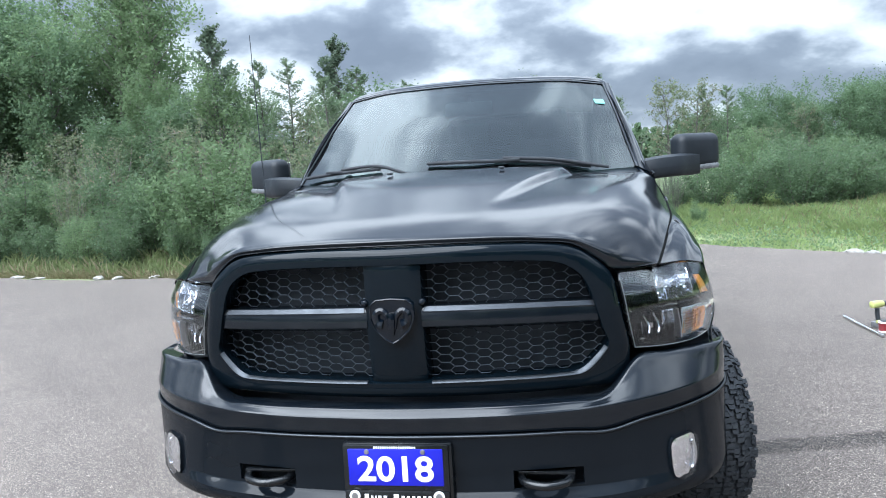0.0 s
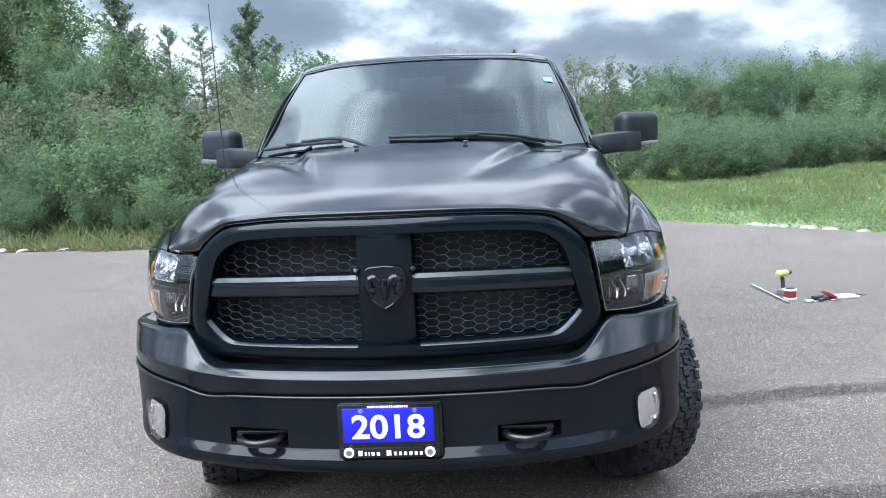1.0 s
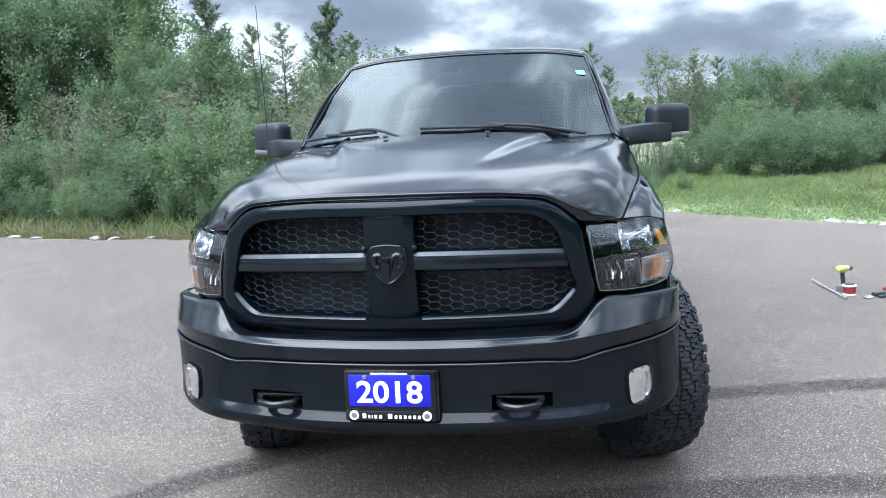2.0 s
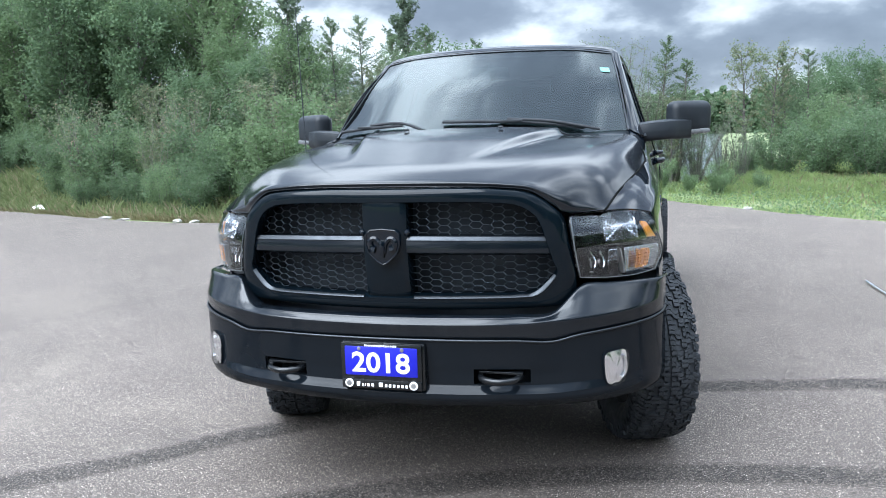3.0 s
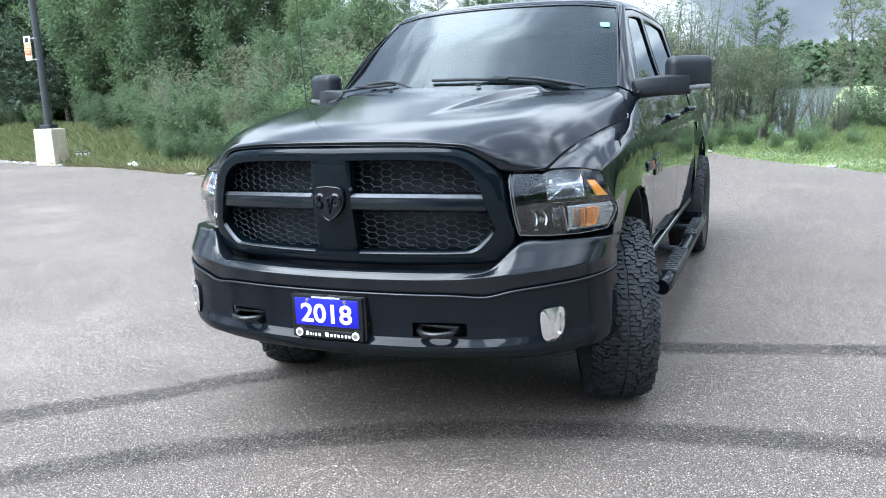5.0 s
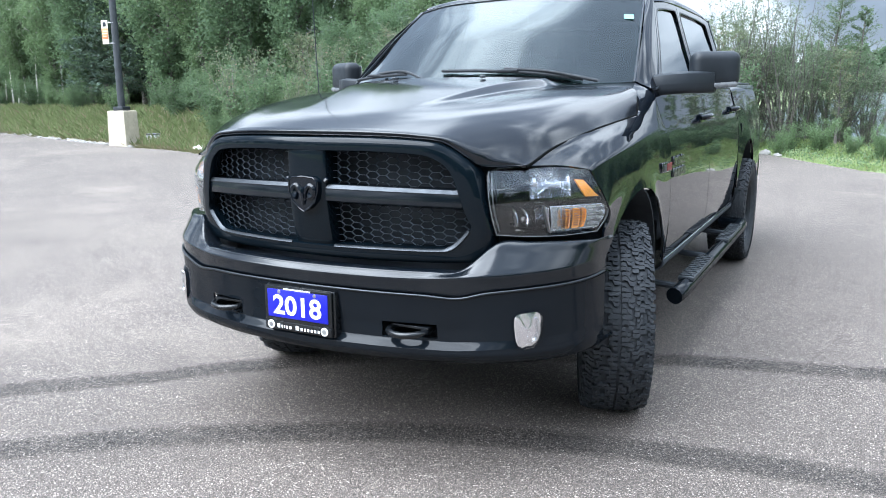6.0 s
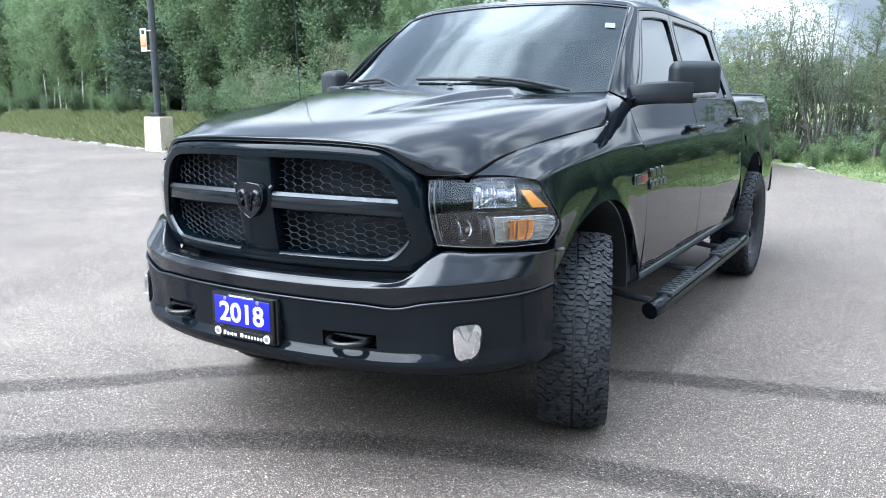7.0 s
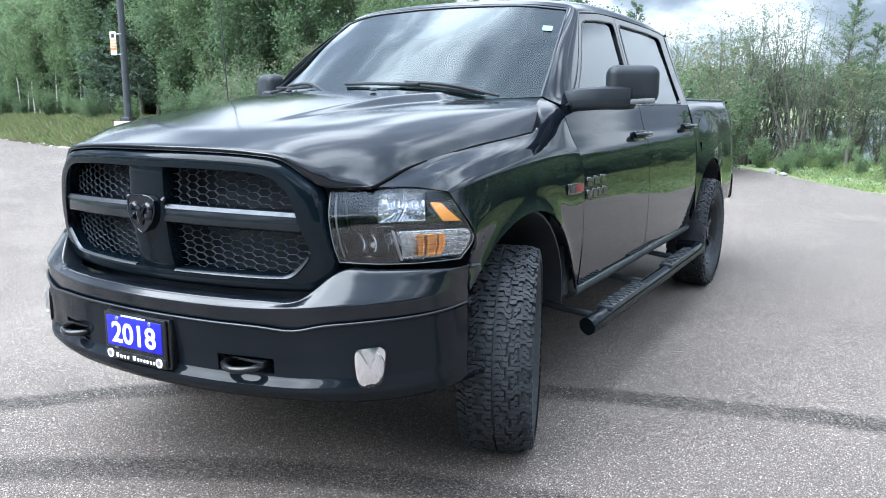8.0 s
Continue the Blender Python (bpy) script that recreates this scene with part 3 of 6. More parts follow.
def outline(pts, n, bend=0.0):
    """A closed outline in (y, s) with rounded corners, n points to each side."""
    p = [np.array(q, float) for q in pts]
    out = []
    for i in range(len(p)):
        a, b, c = p[i - 1], p[i], p[(i + 1) % len(p)]
        r = bend
        u = b + (a - b) * min(r / (np.linalg.norm((a - b) * (1, 0.5)) + 1e-6), 0.45)
        w = b + (c - b) * min(r / (np.linalg.norm((c - b) * (1, 0.5)) + 1e-6), 0.45)
        nxt, d = p[(i + 1) % len(p)], p[(i + 2) % len(p)]
        u2 = nxt + (b - nxt) * min(r / (np.linalg.norm((b - nxt) * (1, 0.5)) + 1e-6), 0.45)
        for k in range(6):
            t = k / 6
            out.append((1 - t) ** 2 * u + 2 * t * (1 - t) * b + t * t * w)
        for k in range(n):
            out.append(w + (u2 - w) * k / n)
    return out


def frame_ring(outer, inner, depth=0.03, lip=0.012):
    """A window frame between two outlines on the cab's upper side, with the reveal of the opening."""
    o = [house(*q) for q in outer]
    i = [house(*q) for q in inner]
    r = [house(q[0], q[1], -depth) for q in inner]
    b = [house(q[0], q[1], -depth) for q in outer]
    k = len(o)
    v = o + i + r + b
    f = []
    for a in range(k):
        c = (a + 1) % k
        f += [(a, c, k + c, k + a), (k + a, k + c, 2 * k + c, 2 * k + a), (2 * k + a, 2 * k + c, 3 * k + c, 3 * k + a), (3 * k + a, 3 * k + c, c, a)]
    return v, f


def pane(inner, depth, th=0.004):
    o = [house(q[0], q[1], -depth) for q in inner]
    b = [house(q[0], q[1], -depth - th) for q in inner]
    k = len(o)
    f = [tuple(range(k)), tuple(reversed(range(k, 2 * k)))] + [((i + 1) % k, i, k + i, k + (i + 1) % k) for i in range(k)]
    return o + b, f


def band(inner, outer, depth=-0.002, th=0.004):
    """A flat black strip round a pane."""
    o = [house(q[0], q[1], -depth) for q in outer] + [house(q[0], q[1], -depth) for q in inner]
    k = len(outer)
    b = [house(q[0], q[1], -depth - th) for q in outer] + [house(q[0], q[1], -depth - th) for q in inner]
    f = []
    for a in range(k):
        c = (a + 1) % k
        f += [(a, c, k + c, k + a), (3 * k + a, 3 * k + c, 2 * k + c, 2 * k + a), (k + a, k + c, 3 * k + c, 3 * k + a), (2 * k + a, 2 * k + c, c, a)]
    return o + b, f


handle_bar = join(tube(spl([(0.006, -0.085, 0), (0.036, -0.06, 0.004), (0.042, 0, 0.006), (0.036, 0.06, 0.004), (0.006, 0.085, 0)], 5), 0.014, 10),
                  box(0.012, 0.20, 0.052, 0.006, (0.002, 0, -0.004)))


def doors(side):
    fl = (lambda d: d) if side > 0 else flip
    made = []
    for y0, y1, hy, hz, out_pts, in_pts in (
        (1.776, 2.932, 2.79, 1.280, [(1.668, 0.0), (2.932, 0.0), (2.932, 1.0), (2.30, 1.0)], [(1.775, 0.02), (2.875, 0.02), (2.885, 0.92), (2.335, 0.92)]),
        (2.940, 4.225, 4.04, 1.300, [(2.940, 0.0), (4.225, 0.0), (4.08, 1.0), (2.940, 1.0)], [(2.995, 0.02), (4.03, 0.02), (3.92, 0.92), (3.0, 0.92)]),
    ):
        low = (lambda y: 0.578 + max(0.0, y - 4.02) * 0.9) if y0 > 2.7 else None
        d = part("door", fl(sheet(side_panel(y0, y1, low_of=low, cut=front_cut if y0 < 2 else None), 0.02)), BLACK, truck)
        o, i = outline(out_pts, 8, 0.004), outline(in_pts, 8, 0.05)
        part("window_frame", fl(frame_ring(o, i, 0.03)), BLACK, d)
        part("window_seal", fl(band(i, [q + (np.array(q) - np.mean(i, axis=0)) * 0.03 for q in i])), TRIM, d)
        part("window_glass", fl(pane(i, 0.012)), TINTED, d, "dark tinted side window glass")
        h = part("door_handle", fl(moved(handle_bar, pose(*side_at(hy, hz, 0.002)) @ Matrix.Diagonal((1.2, 1.2, 1.2, 1)))), BLACK, d)
        part("handle_recess", fl(moved(box(0.006, 0.17, 0.058, 0.0025), pose(*side_at(hy, hz - 0.012, 0.0005)))), DARK, d)
        part("lock", fl(moved(lathe([(0.011, 0), (0.010, 0.006), (0.0, 0.006)], 16), pose(*side_at(hy + 0.10, hz, 0.001)))), CHROME, h) if y0 < 2 else None
        made.append(d)
    return made


doors_l, doors_r = doors(1), doors(-1)
for ds, fl in ((doors_l, lambda d: d), (doors_r, flip)):
    part("door_seal", fl(tube([side_at(front_cut(z) - 0.002, z, -0.004) for z in np.linspace(0.58, 1.45, 16)], 0.0045, 6)), GAP, ds[0])
    part("door_seal", fl(tube([side_at(2.936, z, -0.004) for z in np.linspace(0.58, 1.45, 16)], 0.0050, 6)), GAP, ds[1])
    part("door_seal", fl(tube([side_at(4.232, z, -0.004) for z in np.linspace(0.60, 1.45, 16)], 0.0060, 6)), GAP, ds[1])

# rocker panels below the doors
for s in (1, -1):
    rocker = sheet(surf([[(0.930, y, 0.500), (0.968, y, 0.515), (0.990, y, 0.545), (0.984, y, 0.572)] for y in (1.76, 2.5, 3.3, 4.16)], 3, 4), 0.01)
    rk = part("rocker_panel", rocker if s > 0 else flip(rocker), DARK, truck)
    line = tube([(0.986, 1.78, 0.566), (0.986, 4.14, 0.566)], 0.004, 8)
    part("rocker_strip", line if s > 0 else flip(line), CHROME, rk, "thin bright strip")

# windshield, roof, pillars
ws_rows = mirrored([
    [(0, 1.300, 1.478), (0.3, 1.325, 1.478), (0.6, 1.44, 1.482), (0.84, 1.61, 1.490)],
    [(0, 1.545, 1.640), (0.28, 1.57, 1.638), (0.57, 1.665, 1.636), (0.805, 1.800, 1.632)],
    [(0, 1.800, 1.806), (0.27, 1.82, 1.803), (0.54, 1.90, 1.797), (0.765, 2.000, 1.788)],
    [(0, 2.120, 1.992), (0.25, 2.13, 1.989), (0.5, 2.17, 1.981), (0.715, 2.245, 1.955)],
])
ws_grid = surf(ws_rows, 8, 6)
windshield = part("windshield", sheet(ws_grid, 0.005), WINDSHIELD, truck, "clear windshield reflecting the clouds")
windshield.visible_shadow = False
part("windshield_seal", join(sheet(np.stack([ws_grid[:, 0], ws_grid[:, 0] * 0.80 + ws_grid[:, 1] * 0.20], 1) + (-0.002, -0.003, 0.004), 0.003), sheet(np.stack([ws_grid[:, -2] * 0.20 + ws_grid[:, -1] * 0.80, ws_grid[:, -1]], 1) + (0.002, -0.003, 0.004), 0.003), sheet(np.stack([ws_grid[-2] * 0.3 + ws_grid[-1] * 0.7, ws_grid[-1]]) + (0, -0.003, 0.004), 0.003)), TRIM, windshield)
sticker = [[(0.665 + 0.05 * i - 0.01 * k, 2.025 + 0.012 * i + 0.035 * k - 0.012, 1.829 + 0.026 * k + 0.002 - 0.004 * i) for i in range(2)] for k in range(2)]
part("sticker", sheet(np.array(sticker), -0.002), STICKER, windshield, "small pale green paper sticker")

roof_rows = mirrored([
    [(0, 2.125, 2.000), (0.25, 2.135, 1.997), (0.5, 2.175, 1.988), (0.66, 2.225, 1.972), (0.722, 2.252, 1.958), (0.745, 2.27, 1.938)],
    [(0, 2.22, 2.030), (0.25, 2.23, 2.027), (0.5, 2.26, 2.017), (0.66, 2.30, 2.000), (0.725, 2.32, 1.978), (0.747, 2.33, 1.947)],
    [(0, 2.55, 2.060), (0.25, 2.55, 2.057), (0.5, 2.55, 2.046), (0.66, 2.56, 2.026), (0.725, 2.57, 2.000), (0.748, 2.58, 1.968)],
    [(0, 3.0, 2.068), (0.25, 3.0, 2.065), (0.5, 3.0, 2.054), (0.66, 3.0, 2.036), (0.725, 3.0, 2.012), (0.748, 3.0, 1.980)],
    [(0, 3.7, 2.056), (0.25, 3.7, 2.053), (0.5, 3.7, 2.043), (0.66, 3.7, 2.026), (0.725, 3.7, 2.004), (0.748, 3.7, 1.974)],
    [(0, 4.19, 2.015), (0.25, 4.19, 2.012), (0.5, 4.18, 2.003), (0.66, 4.15, 1.990), (0.725, 4.12, 1.972), (0.748, 4.09, 1.955)],
    [(0, 4.245, 1.985), (0.25, 4.245, 1.983), (0.5, 4.24, 1.975), (0.66, 4.22, 1.962), (0.73, 4.20, 1.945), (0.753, 4.17, 1.925)],
])
roof = part("roof", sheet(surf(roof_rows, 8, 6), 0.02), BLACK, truck)

pillar = []
for t in np.linspace(0, 1, 9):
    a = np.array([0.838, 1.612, 1.494]) * (1 - t) + np.array([0.716, 2.248, 1.957]) * t
    a[0] += 0.022 * math.sin(math.pi * t)
    a[1] -= 0.045 * math.sin(math.pi * t)
    b = np.array(house(1.668 + (2.30 - 1.668) * t, t if t < 1 else 1.0))
    w = b - a
    up_ = np.array([0.010, -0.014, 0.010]) * min(1.0, t * 3.0)
    pillar.append([a - w * 0.02 + (0, 0.03, -0.02), a, a + w * 0.35 + up_, a + w * 0.72 + up_ * 0.8, b - w * 0.02, b + (-0.02, 0.012, -0.01)])
pair("a_pillar", sheet(surf(pillar, 3, 3), 0.012), BLACK, truck)
cab_corner = [[(house(4.2, s)[0], 4.227 - 0.145 * s, house(4.1, s)[2]), (house(4.1, s)[0] - 0.012, 4.252 - 0.05 * s, house(4.1, s)[2] + 0.005), (house(4.1, s)[0] - 0.10, 4.270 - 0.03 * s, house(4.1, s)[2] + 0.01)] for s in (0.0, 0.25, 0.5, 0.75, 1.0)]
pair("c_pillar", sheet(surf(cab_corner, 3, 4), 0.015), BLACK, truck)
pair("b_pillar", sheet(np.array([[house(y, s, -0.014) for y in (2.90, 2.936, 2.97)] for s in np.linspace(0, 1, 6)]), 0.02), TRIM, truck)
back = part("cab_back", join(box(1.80, 0.02, 0.62, 0.006, (0, 4.25, 1.145)), box(1.46, 0.02, 0.075, 0.006, (0, 4.23, 1.94)), box(1.62, 0.02, 0.06, 0.006, (0, 4.25, 1.48))), BLACK, truck)
part("rear_window", box(1.50, 0.006, 0.40, 0.002, (0, 4.246, 1.70)), TINTED, back, "dark rear window glass")

# bed
REAR_Y = 4.75


def bed_low(y):
    d = abs(y - REAR_Y)
    arch = 0.50 + math.sqrt(max(0.0, 0.54**2 - d * d)) if d < 0.54 else 0.0
    return max(0.585 if y < REAR_Y else 0.62, arch)


ys = sorted(set([4.240, 5.96] + [max(4.241, REAR_Y + 0.54 * math.sin(a)) for a in np.linspace(-1.57, 1.57, 25)] + list(np.linspace(5.34, 5.94, 6))))
bed_rows = []
for y in ys:
    b = bed_low(y)
    flare = 0.032 * max(0.0, 1 - abs(y - REAR_Y) / 0.75)
    row = []
    for k in range(15):
        z = b + (1.475 - b) * k / 14
        x = float(np.interp(z, (0.55, 0.7, 0.9, 1.1, 1.25, 1.36, 1.44, 1.475), (0.982, 1.001, 1.005, 0.998, 0.980, 0.949, 0.926, 0.908))) + flare * max(0.0, 1 - (z - b) / 0.35)
        if y > 5.70:
            x -= 0.05 * ((y - 5.70) / 0.26) ** 2
        row.append((x, y, z))
    row.append((0.892, y, 1.486))
    row.append((0.84, y, 1.486))
    bed_rows.append(row)
bed_sides = pair("bed_side", sheet(np.array(bed_rows), 0.02, inside=(0, 4.9, 1.0)), BLACK, truck)
pair("bed_corner", sheet(np.array([[(x, 4.246, z) for x in (0.80, 0.90, float(np.interp(z, (0.585, 0.7, 1.1, 1.36, 1.44, 1.475), (0.982, 1.001, 0.998, 0.949, 0.926, 0.908))) - 0.004)] for z in (0.62, 0.9, 1.1, 1.3, 1.4, 1.47)]), 0.01, inside=(0, 6, 1)), BLACK, truck)
part("bed_floor", join(box(1.66, 1.68, 0.03, 0.0, (0, 5.10, 0.92)), box(1.80, 0.03, 0.55, 0.0, (0, 4.285, 1.20))), DARK, truck)
part("fuel_door", sheet(surf([[side_at(y, z, 0.006) for z in (1.02, 1.10, 1.18)] for y in (4.40, 4.48, 4.56)], 3, 3), 0.006, inside=(0, 4.3, 1)), BLACK, bed_sides[0])
tailgate = part("tailgate", box(1.60, 0.05, 0.60, 0.015, (0, 5.945, 1.175)), BLACK, truck)
part("tailgate_handle", box(0.22, 0.02, 0.06, 0.006, (0, 5.975, 1.38)), TRIM, tailgate)
for s in (-1, 1):
    part("tail_lamp", box(0.13, 0.10, 0.42, 0.02, (0.815 * s, 5.925, 1.24)), REDLENS, truck, "red tail lamp")
cover = part("bed_cover", join(box(1.70, 1.66, 0.022, 0.008, (0, 5.10, 1.495)), box(1.70, 0.02, 0.026, 0.006, (0, 4.69, 1.498)), box(1.70, 0.02, 0.026, 0.006, (0, 5.37, 1.498))), TRIM, truck, "black soft bed cover")
rear_bumper = part("rear_bumper", sheet(surf([[(x, 6.04 - 0.10 * (abs(x) / 0.97) ** 4 + dy, z) for x in np.linspace(-0.985, 0.985, 13)] for dy, z in ((-0.08, 0.84), (0, 0.82), (0.01, 0.72), (-0.01, 0.62), (-0.08, 0.60))], 3, 2), 0.012, inside=(0, 4.2, 0.7)), BLACK, truck)
for s in (-1, 1):
    part("bumper_end", box(0.02, 0.16, 0.20, 0.008, (0.968 * s, 5.90, 0.72)), SATIN, rear_bumper)

# front bumper
PLAN = [(0, -0.030), (0.3, -0.008), (0.5, 0.035), (0.62, 0.075), (0.72, 0.113), (0.82, 0.175), (0.905, 0.252), (0.971, 0.338), (1.012, 0.432), (1.029, 0.532)]
xs = [p[0] for p in PLAN]
strip_z = [0.737, 0.735, 0.731, 0.723, 0.744, 0.754, 0.760, 0.765, 0.770, 0.774]
top_z = [0.814, 0.814, 0.813, 0.818, 0.906, 0.908, 0.906, 0.904, 0.900, 0.900]
top_in = [0.022, 0.022, 0.024, 0.038, 0.09, 0.085, 0.072, 0.050, 0.02, 0.01]
low_z = [0.468, 0.468, 0.468, 0.468, 0.468, 0.469, 0.471, 0.475, 0.482, 0.492]
crease_z = [0.790, 0.790, 0.791, 0.797, 0.806, 0.812, 0.817, 0.822, 0.828, 0.834]


def cover_row(share, fwd=0.0, dz=0.0):
    """A line on the bumper's slanted upper face: share 1 at its back edge, 0 at the crease."""
    return [(x, y + i * share + fwd, c + (t_ - c) * share + dz) for (x, y), t_, i, c in zip(PLAN, top_z, top_in, crease_z)]


up_rows = [cover_row(1.0, 0.085, -0.006), cover_row(1.0, 0.03, 0.001), cover_row(1.0), cover_row(0.66), cover_row(0.33), cover_row(0.10), cover_row(0.0, 0.0, -0.004),
           [(x, y + 0.003, z + (c - z) * 0.55) for (x, y), z, c in zip(PLAN, strip_z, crease_z)],
           [(x, y + 0.008, z + 0.003) for (x, y), z in zip(PLAN, strip_z)],
           [(x, y + 0.03, z + 0.001) for (x, y), z in zip(PLAN, strip_z)]]
bumper = part("front_bumper", sheet(surf(mirrored(up_rows), 6, 8), 0.010, inside=(0, 1.0, 0.7)), BUMPERBLACK, truck)
prof = [(0.03, 1.0, -0.002), (0.006, 1.0, -0.001), (-0.001, 1.0, -0.001), (-0.002, 0.97, 0.0), (-0.001, 0.93, 0.0), (0.004, 0.80, 0.0), (0.009, 0.62, 0.0), (0.013, 0.50, 0.0), (0.014, 0.36, 0.0), (0.012, 0.320, 0.0), (-0.008, 0.240, 0.0), (-0.011, 0.215, 0.0), (-0.006, 0.12, 0.0), (0.035, 0.0, 0.0), (0.16, -0.05, 0.0)]
ledge = [1.0, 1.0, 1.0, 1.0, 0.6, 0.25, 0.2, 0.2, 0.2, 0.2]
low_rows = [[(x, y + dy * (k if 0.1 < f < 0.9 else 1.0), lo + (z - lo) * f + dz) for (x, y), z, lo, k in zip(PLAN, strip_z, low_z, ledge)] for dy, f, dz in prof]


# strip laid along the ledge to give the valance's top edge its bright highlight
ledge_line = [(x, y - 0.004, z - 0.003) for (x, y), z in zip(PLAN, strip_z)]
part("bumper_ledge", tube(spl(mirrored([ledge_line])[0], 6), 0.0046, 10), LIP, bumper, "thin metal strip for the highlight on the bumper ledge")


def hook_gap(c):
    return 0.328 < abs(c[0]) < 0.542 and 0.562 < c[2] < 0.618 and c[1] < 0.14


part("lower_valance", sheet(surf(mirrored(low_rows), 5, 6), 0.010, inside=(0, 1.0, 0.6), skip=hook_gap), SATIN, bumper)
for s in (-1, 1):
    pocket = box(0.222, 0.12, 0.12, 0.0, (0.435 * s, 0.137, 0.58))
    part("hook_pocket", (pocket[0], [q for q in pocket[1] if np.mean([pocket[0][i][1] for i in q]) > 0.08]), DARK, bumper, fix=False)
    loop_ = [(x * s, y, z) for x, y, z in spl([(0.365, 0.10, 0.588), (0.362, 0.04, 0.588), (0.378, 0.000, 0.586), (0.435, -0.020, 0.584), (0.490, 0.002, 0.586), (0.508, 0.045, 0.588), (0.505, 0.10, 0.588)], 5)]
    part("tow_hook", tube(loop_, 0.0125, 10), HOUSING, bumper, "black steel tow hook")
    part("hook_plate", box(0.17, 0.07, 0.010, 0.003, (0.435 * s, 0.075, 0.601)), HOUSING, bumper)

# fog lamps, set into the bumper's corners
fog_v = outline([(0.813, 0.531), (0.875, 0.541), (0.889, 0.671), (0.801, 0.664)], 3, 0.024)


def fog_at(x, z, out):
    y = float(np.interp(x, xs, [p[1] for p in PLAN]))
    return (x + out * 0.65, y - out * 0.76 - 0.004, z)


def plate(pts, fn, o0, o1):
    k = len(pts)
    v = [fn(*q, o0) for q in pts] + [fn(*q, o1) for q in pts]
    f = [tuple(range(k)), tuple(reversed(range(k, 2 * k)))] + [((i + 1) % k, i, k + i, k + (i + 1) % k) for i in range(k)]
    return v, f


def grow(pts, s):
    c = np.mean(pts, axis=0)
    return [tuple(c + (np.array(p) - c) * s) for p in pts]


for s in (1, -1):
    fl = (lambda d: d) if s > 0 else flip
    fog = part("fog_lamp", fl(plate(grow(fog_v, 1.05), fog_at, -0.02, 0.004)), SATIN, bumper)
    rings = [grow(fog_v, r) for r in (0.02, 0.3, 0.6, 0.85, 0.97)]
    dome = [fog_at(*q, 0.004 + 0.007 * (1 - r * r) + 0.0012 * math.cos(q[0] * 1400)) for ring_, r in zip(rings, (0.02, 0.3, 0.6, 0.85, 0.97)) for q in ring_]
    part("reflector", fl((dome, quads(5, len(fog_v), wrap=True))), FROST, fog)
    arc = [fog_at(0.862 + 0.014 * math.sin(a), 0.604 + 0.046 * math.cos(a), 0.0120) for a in np.linspace(0.3, 2.9, 12)]
    part("bulb_shield", fl(tube(arc, [0.003 + 0.004 * math.sin(math.pi * k / 11) for k in range(12)], 8)), CHROME, fog)
    part("fog_lens", fl(plate(fog_v, fog_at, 0.018, 0.020)), FOGLENS, fog, "clear fog lamp lens")

# plate with its frame
PX, PZ = -0.002, 0.016
part("plate_mount", box(0.335, 0.05, 0.185, 0.012, (PX + 0.004, -0.016, 0.614 + PZ)), HOUSING, bumper)
pl = part("year_plate", box(0.322, 0.012, 0.178, 0.010, (PX, -0.046, 0.614 + PZ)), HOUSING, truck, "blue show plate in a black frame")
part("plate_face", box(0.288, 0.006, 0.112, 0.003, (PX, -0.052, 0.634 + PZ)), BLUE, pl)
part("plate_base", box(0.318, 0.010, 0.034, 0.004, (PX, -0.0515, 0.546 + PZ)), HOUSING, pl)
lettering("year_number", "2018", 0.106, 0.0008, pose(PX, -0.0562, 0.6265 + PZ, 90, 0, 0) @ Matrix.Diagonal((1.10, 1.0, 1.0, 1)), WHITE, pl)
x0 = PX - 0.101
for k, w in enumerate((0.018, 0.009, 0.005, 0.013, 0.014, 0, 0.021, 0.013, 0.012, 0.013, 0.013, 0.013, 0.012)):
    if w:
        tall = 0.0165 if k in (0, 6) else 0.0115
        part("word_bar", box(w * 0.72, 0.002, tall, 0.0008, (x0 + w / 2, -0.0572, 0.537 + PZ + tall / 2)), WHITE, pl)
    x0 += (w or 0.009) + 0.0035
for k in range(19):
    part("small_bar", box(0.0042, 0.002, 0.006, 0.0, (PX - 0.061 + 0.0068 * k, -0.0538, 0.6945 + PZ)), WHITE, pl)
for s in (-1, 1):
    seal_ = moved(lathe([(0.0165, 0), (0.0165, 0.003), (0.0, 0.003)], 24), pose(PX + 0.128 * s, -0.0565, 0.548 + PZ, 0, 0, -90))
    part("round_seal", seal_, WHITE, pl)
    part("seal_centre", moved(lathe([(0.010, 0), (0.010, 0.0012), (0.0, 0.0012)], 20), pose(PX + 0.128 * s, -0.0596, 0.548 + PZ, 0, 0, -90)), STEEL, pl)
    part("screw", moved(lathe([(0.008, 0), (0.007, 0.003), (0.0, 0.004)], 14), pose(PX + 0.085 * s, -0.0545, 0.682 + PZ, 0, 0, -90)), STEEL, pl)

# grille
def grille_y(x, z, back=0.0):
    return 0.045 + 0.30 * x * x + 0.22 * max(0.0, 1.08 - z) ** 1.3 + 0.04 * max(0.0, z - 1.16) + back


OUT_R = [(0, 1.290), (0.25, 1.290), (0.45, 1.281), (0.545, 1.262), (0.615, 1.213), (0.652, 1.165), (0.672, 1.08), (0.690, 1.0), (0.700, 0.935), (0.690, 0.872), (0.655, 0.835), (0.58, 0.826), (0.3, 0.824), (0, 0.824)]
IN_R = [(0, 1.243), (0.24, 1.243), (0.42, 1.236), (0.505, 1.222), (0.560, 1.185), (0.586, 1.14), (0.606, 1.075), (0.624, 1.01), (0.638, 0.965), (0.610, 0.918), (0.565, 0.880), (0.50, 0.872), (0.28, 0.872), (0, 0.872)]


def full_loop(half):
    return list(half) + [(-x, z) for x, z in reversed(half[1:-1])]


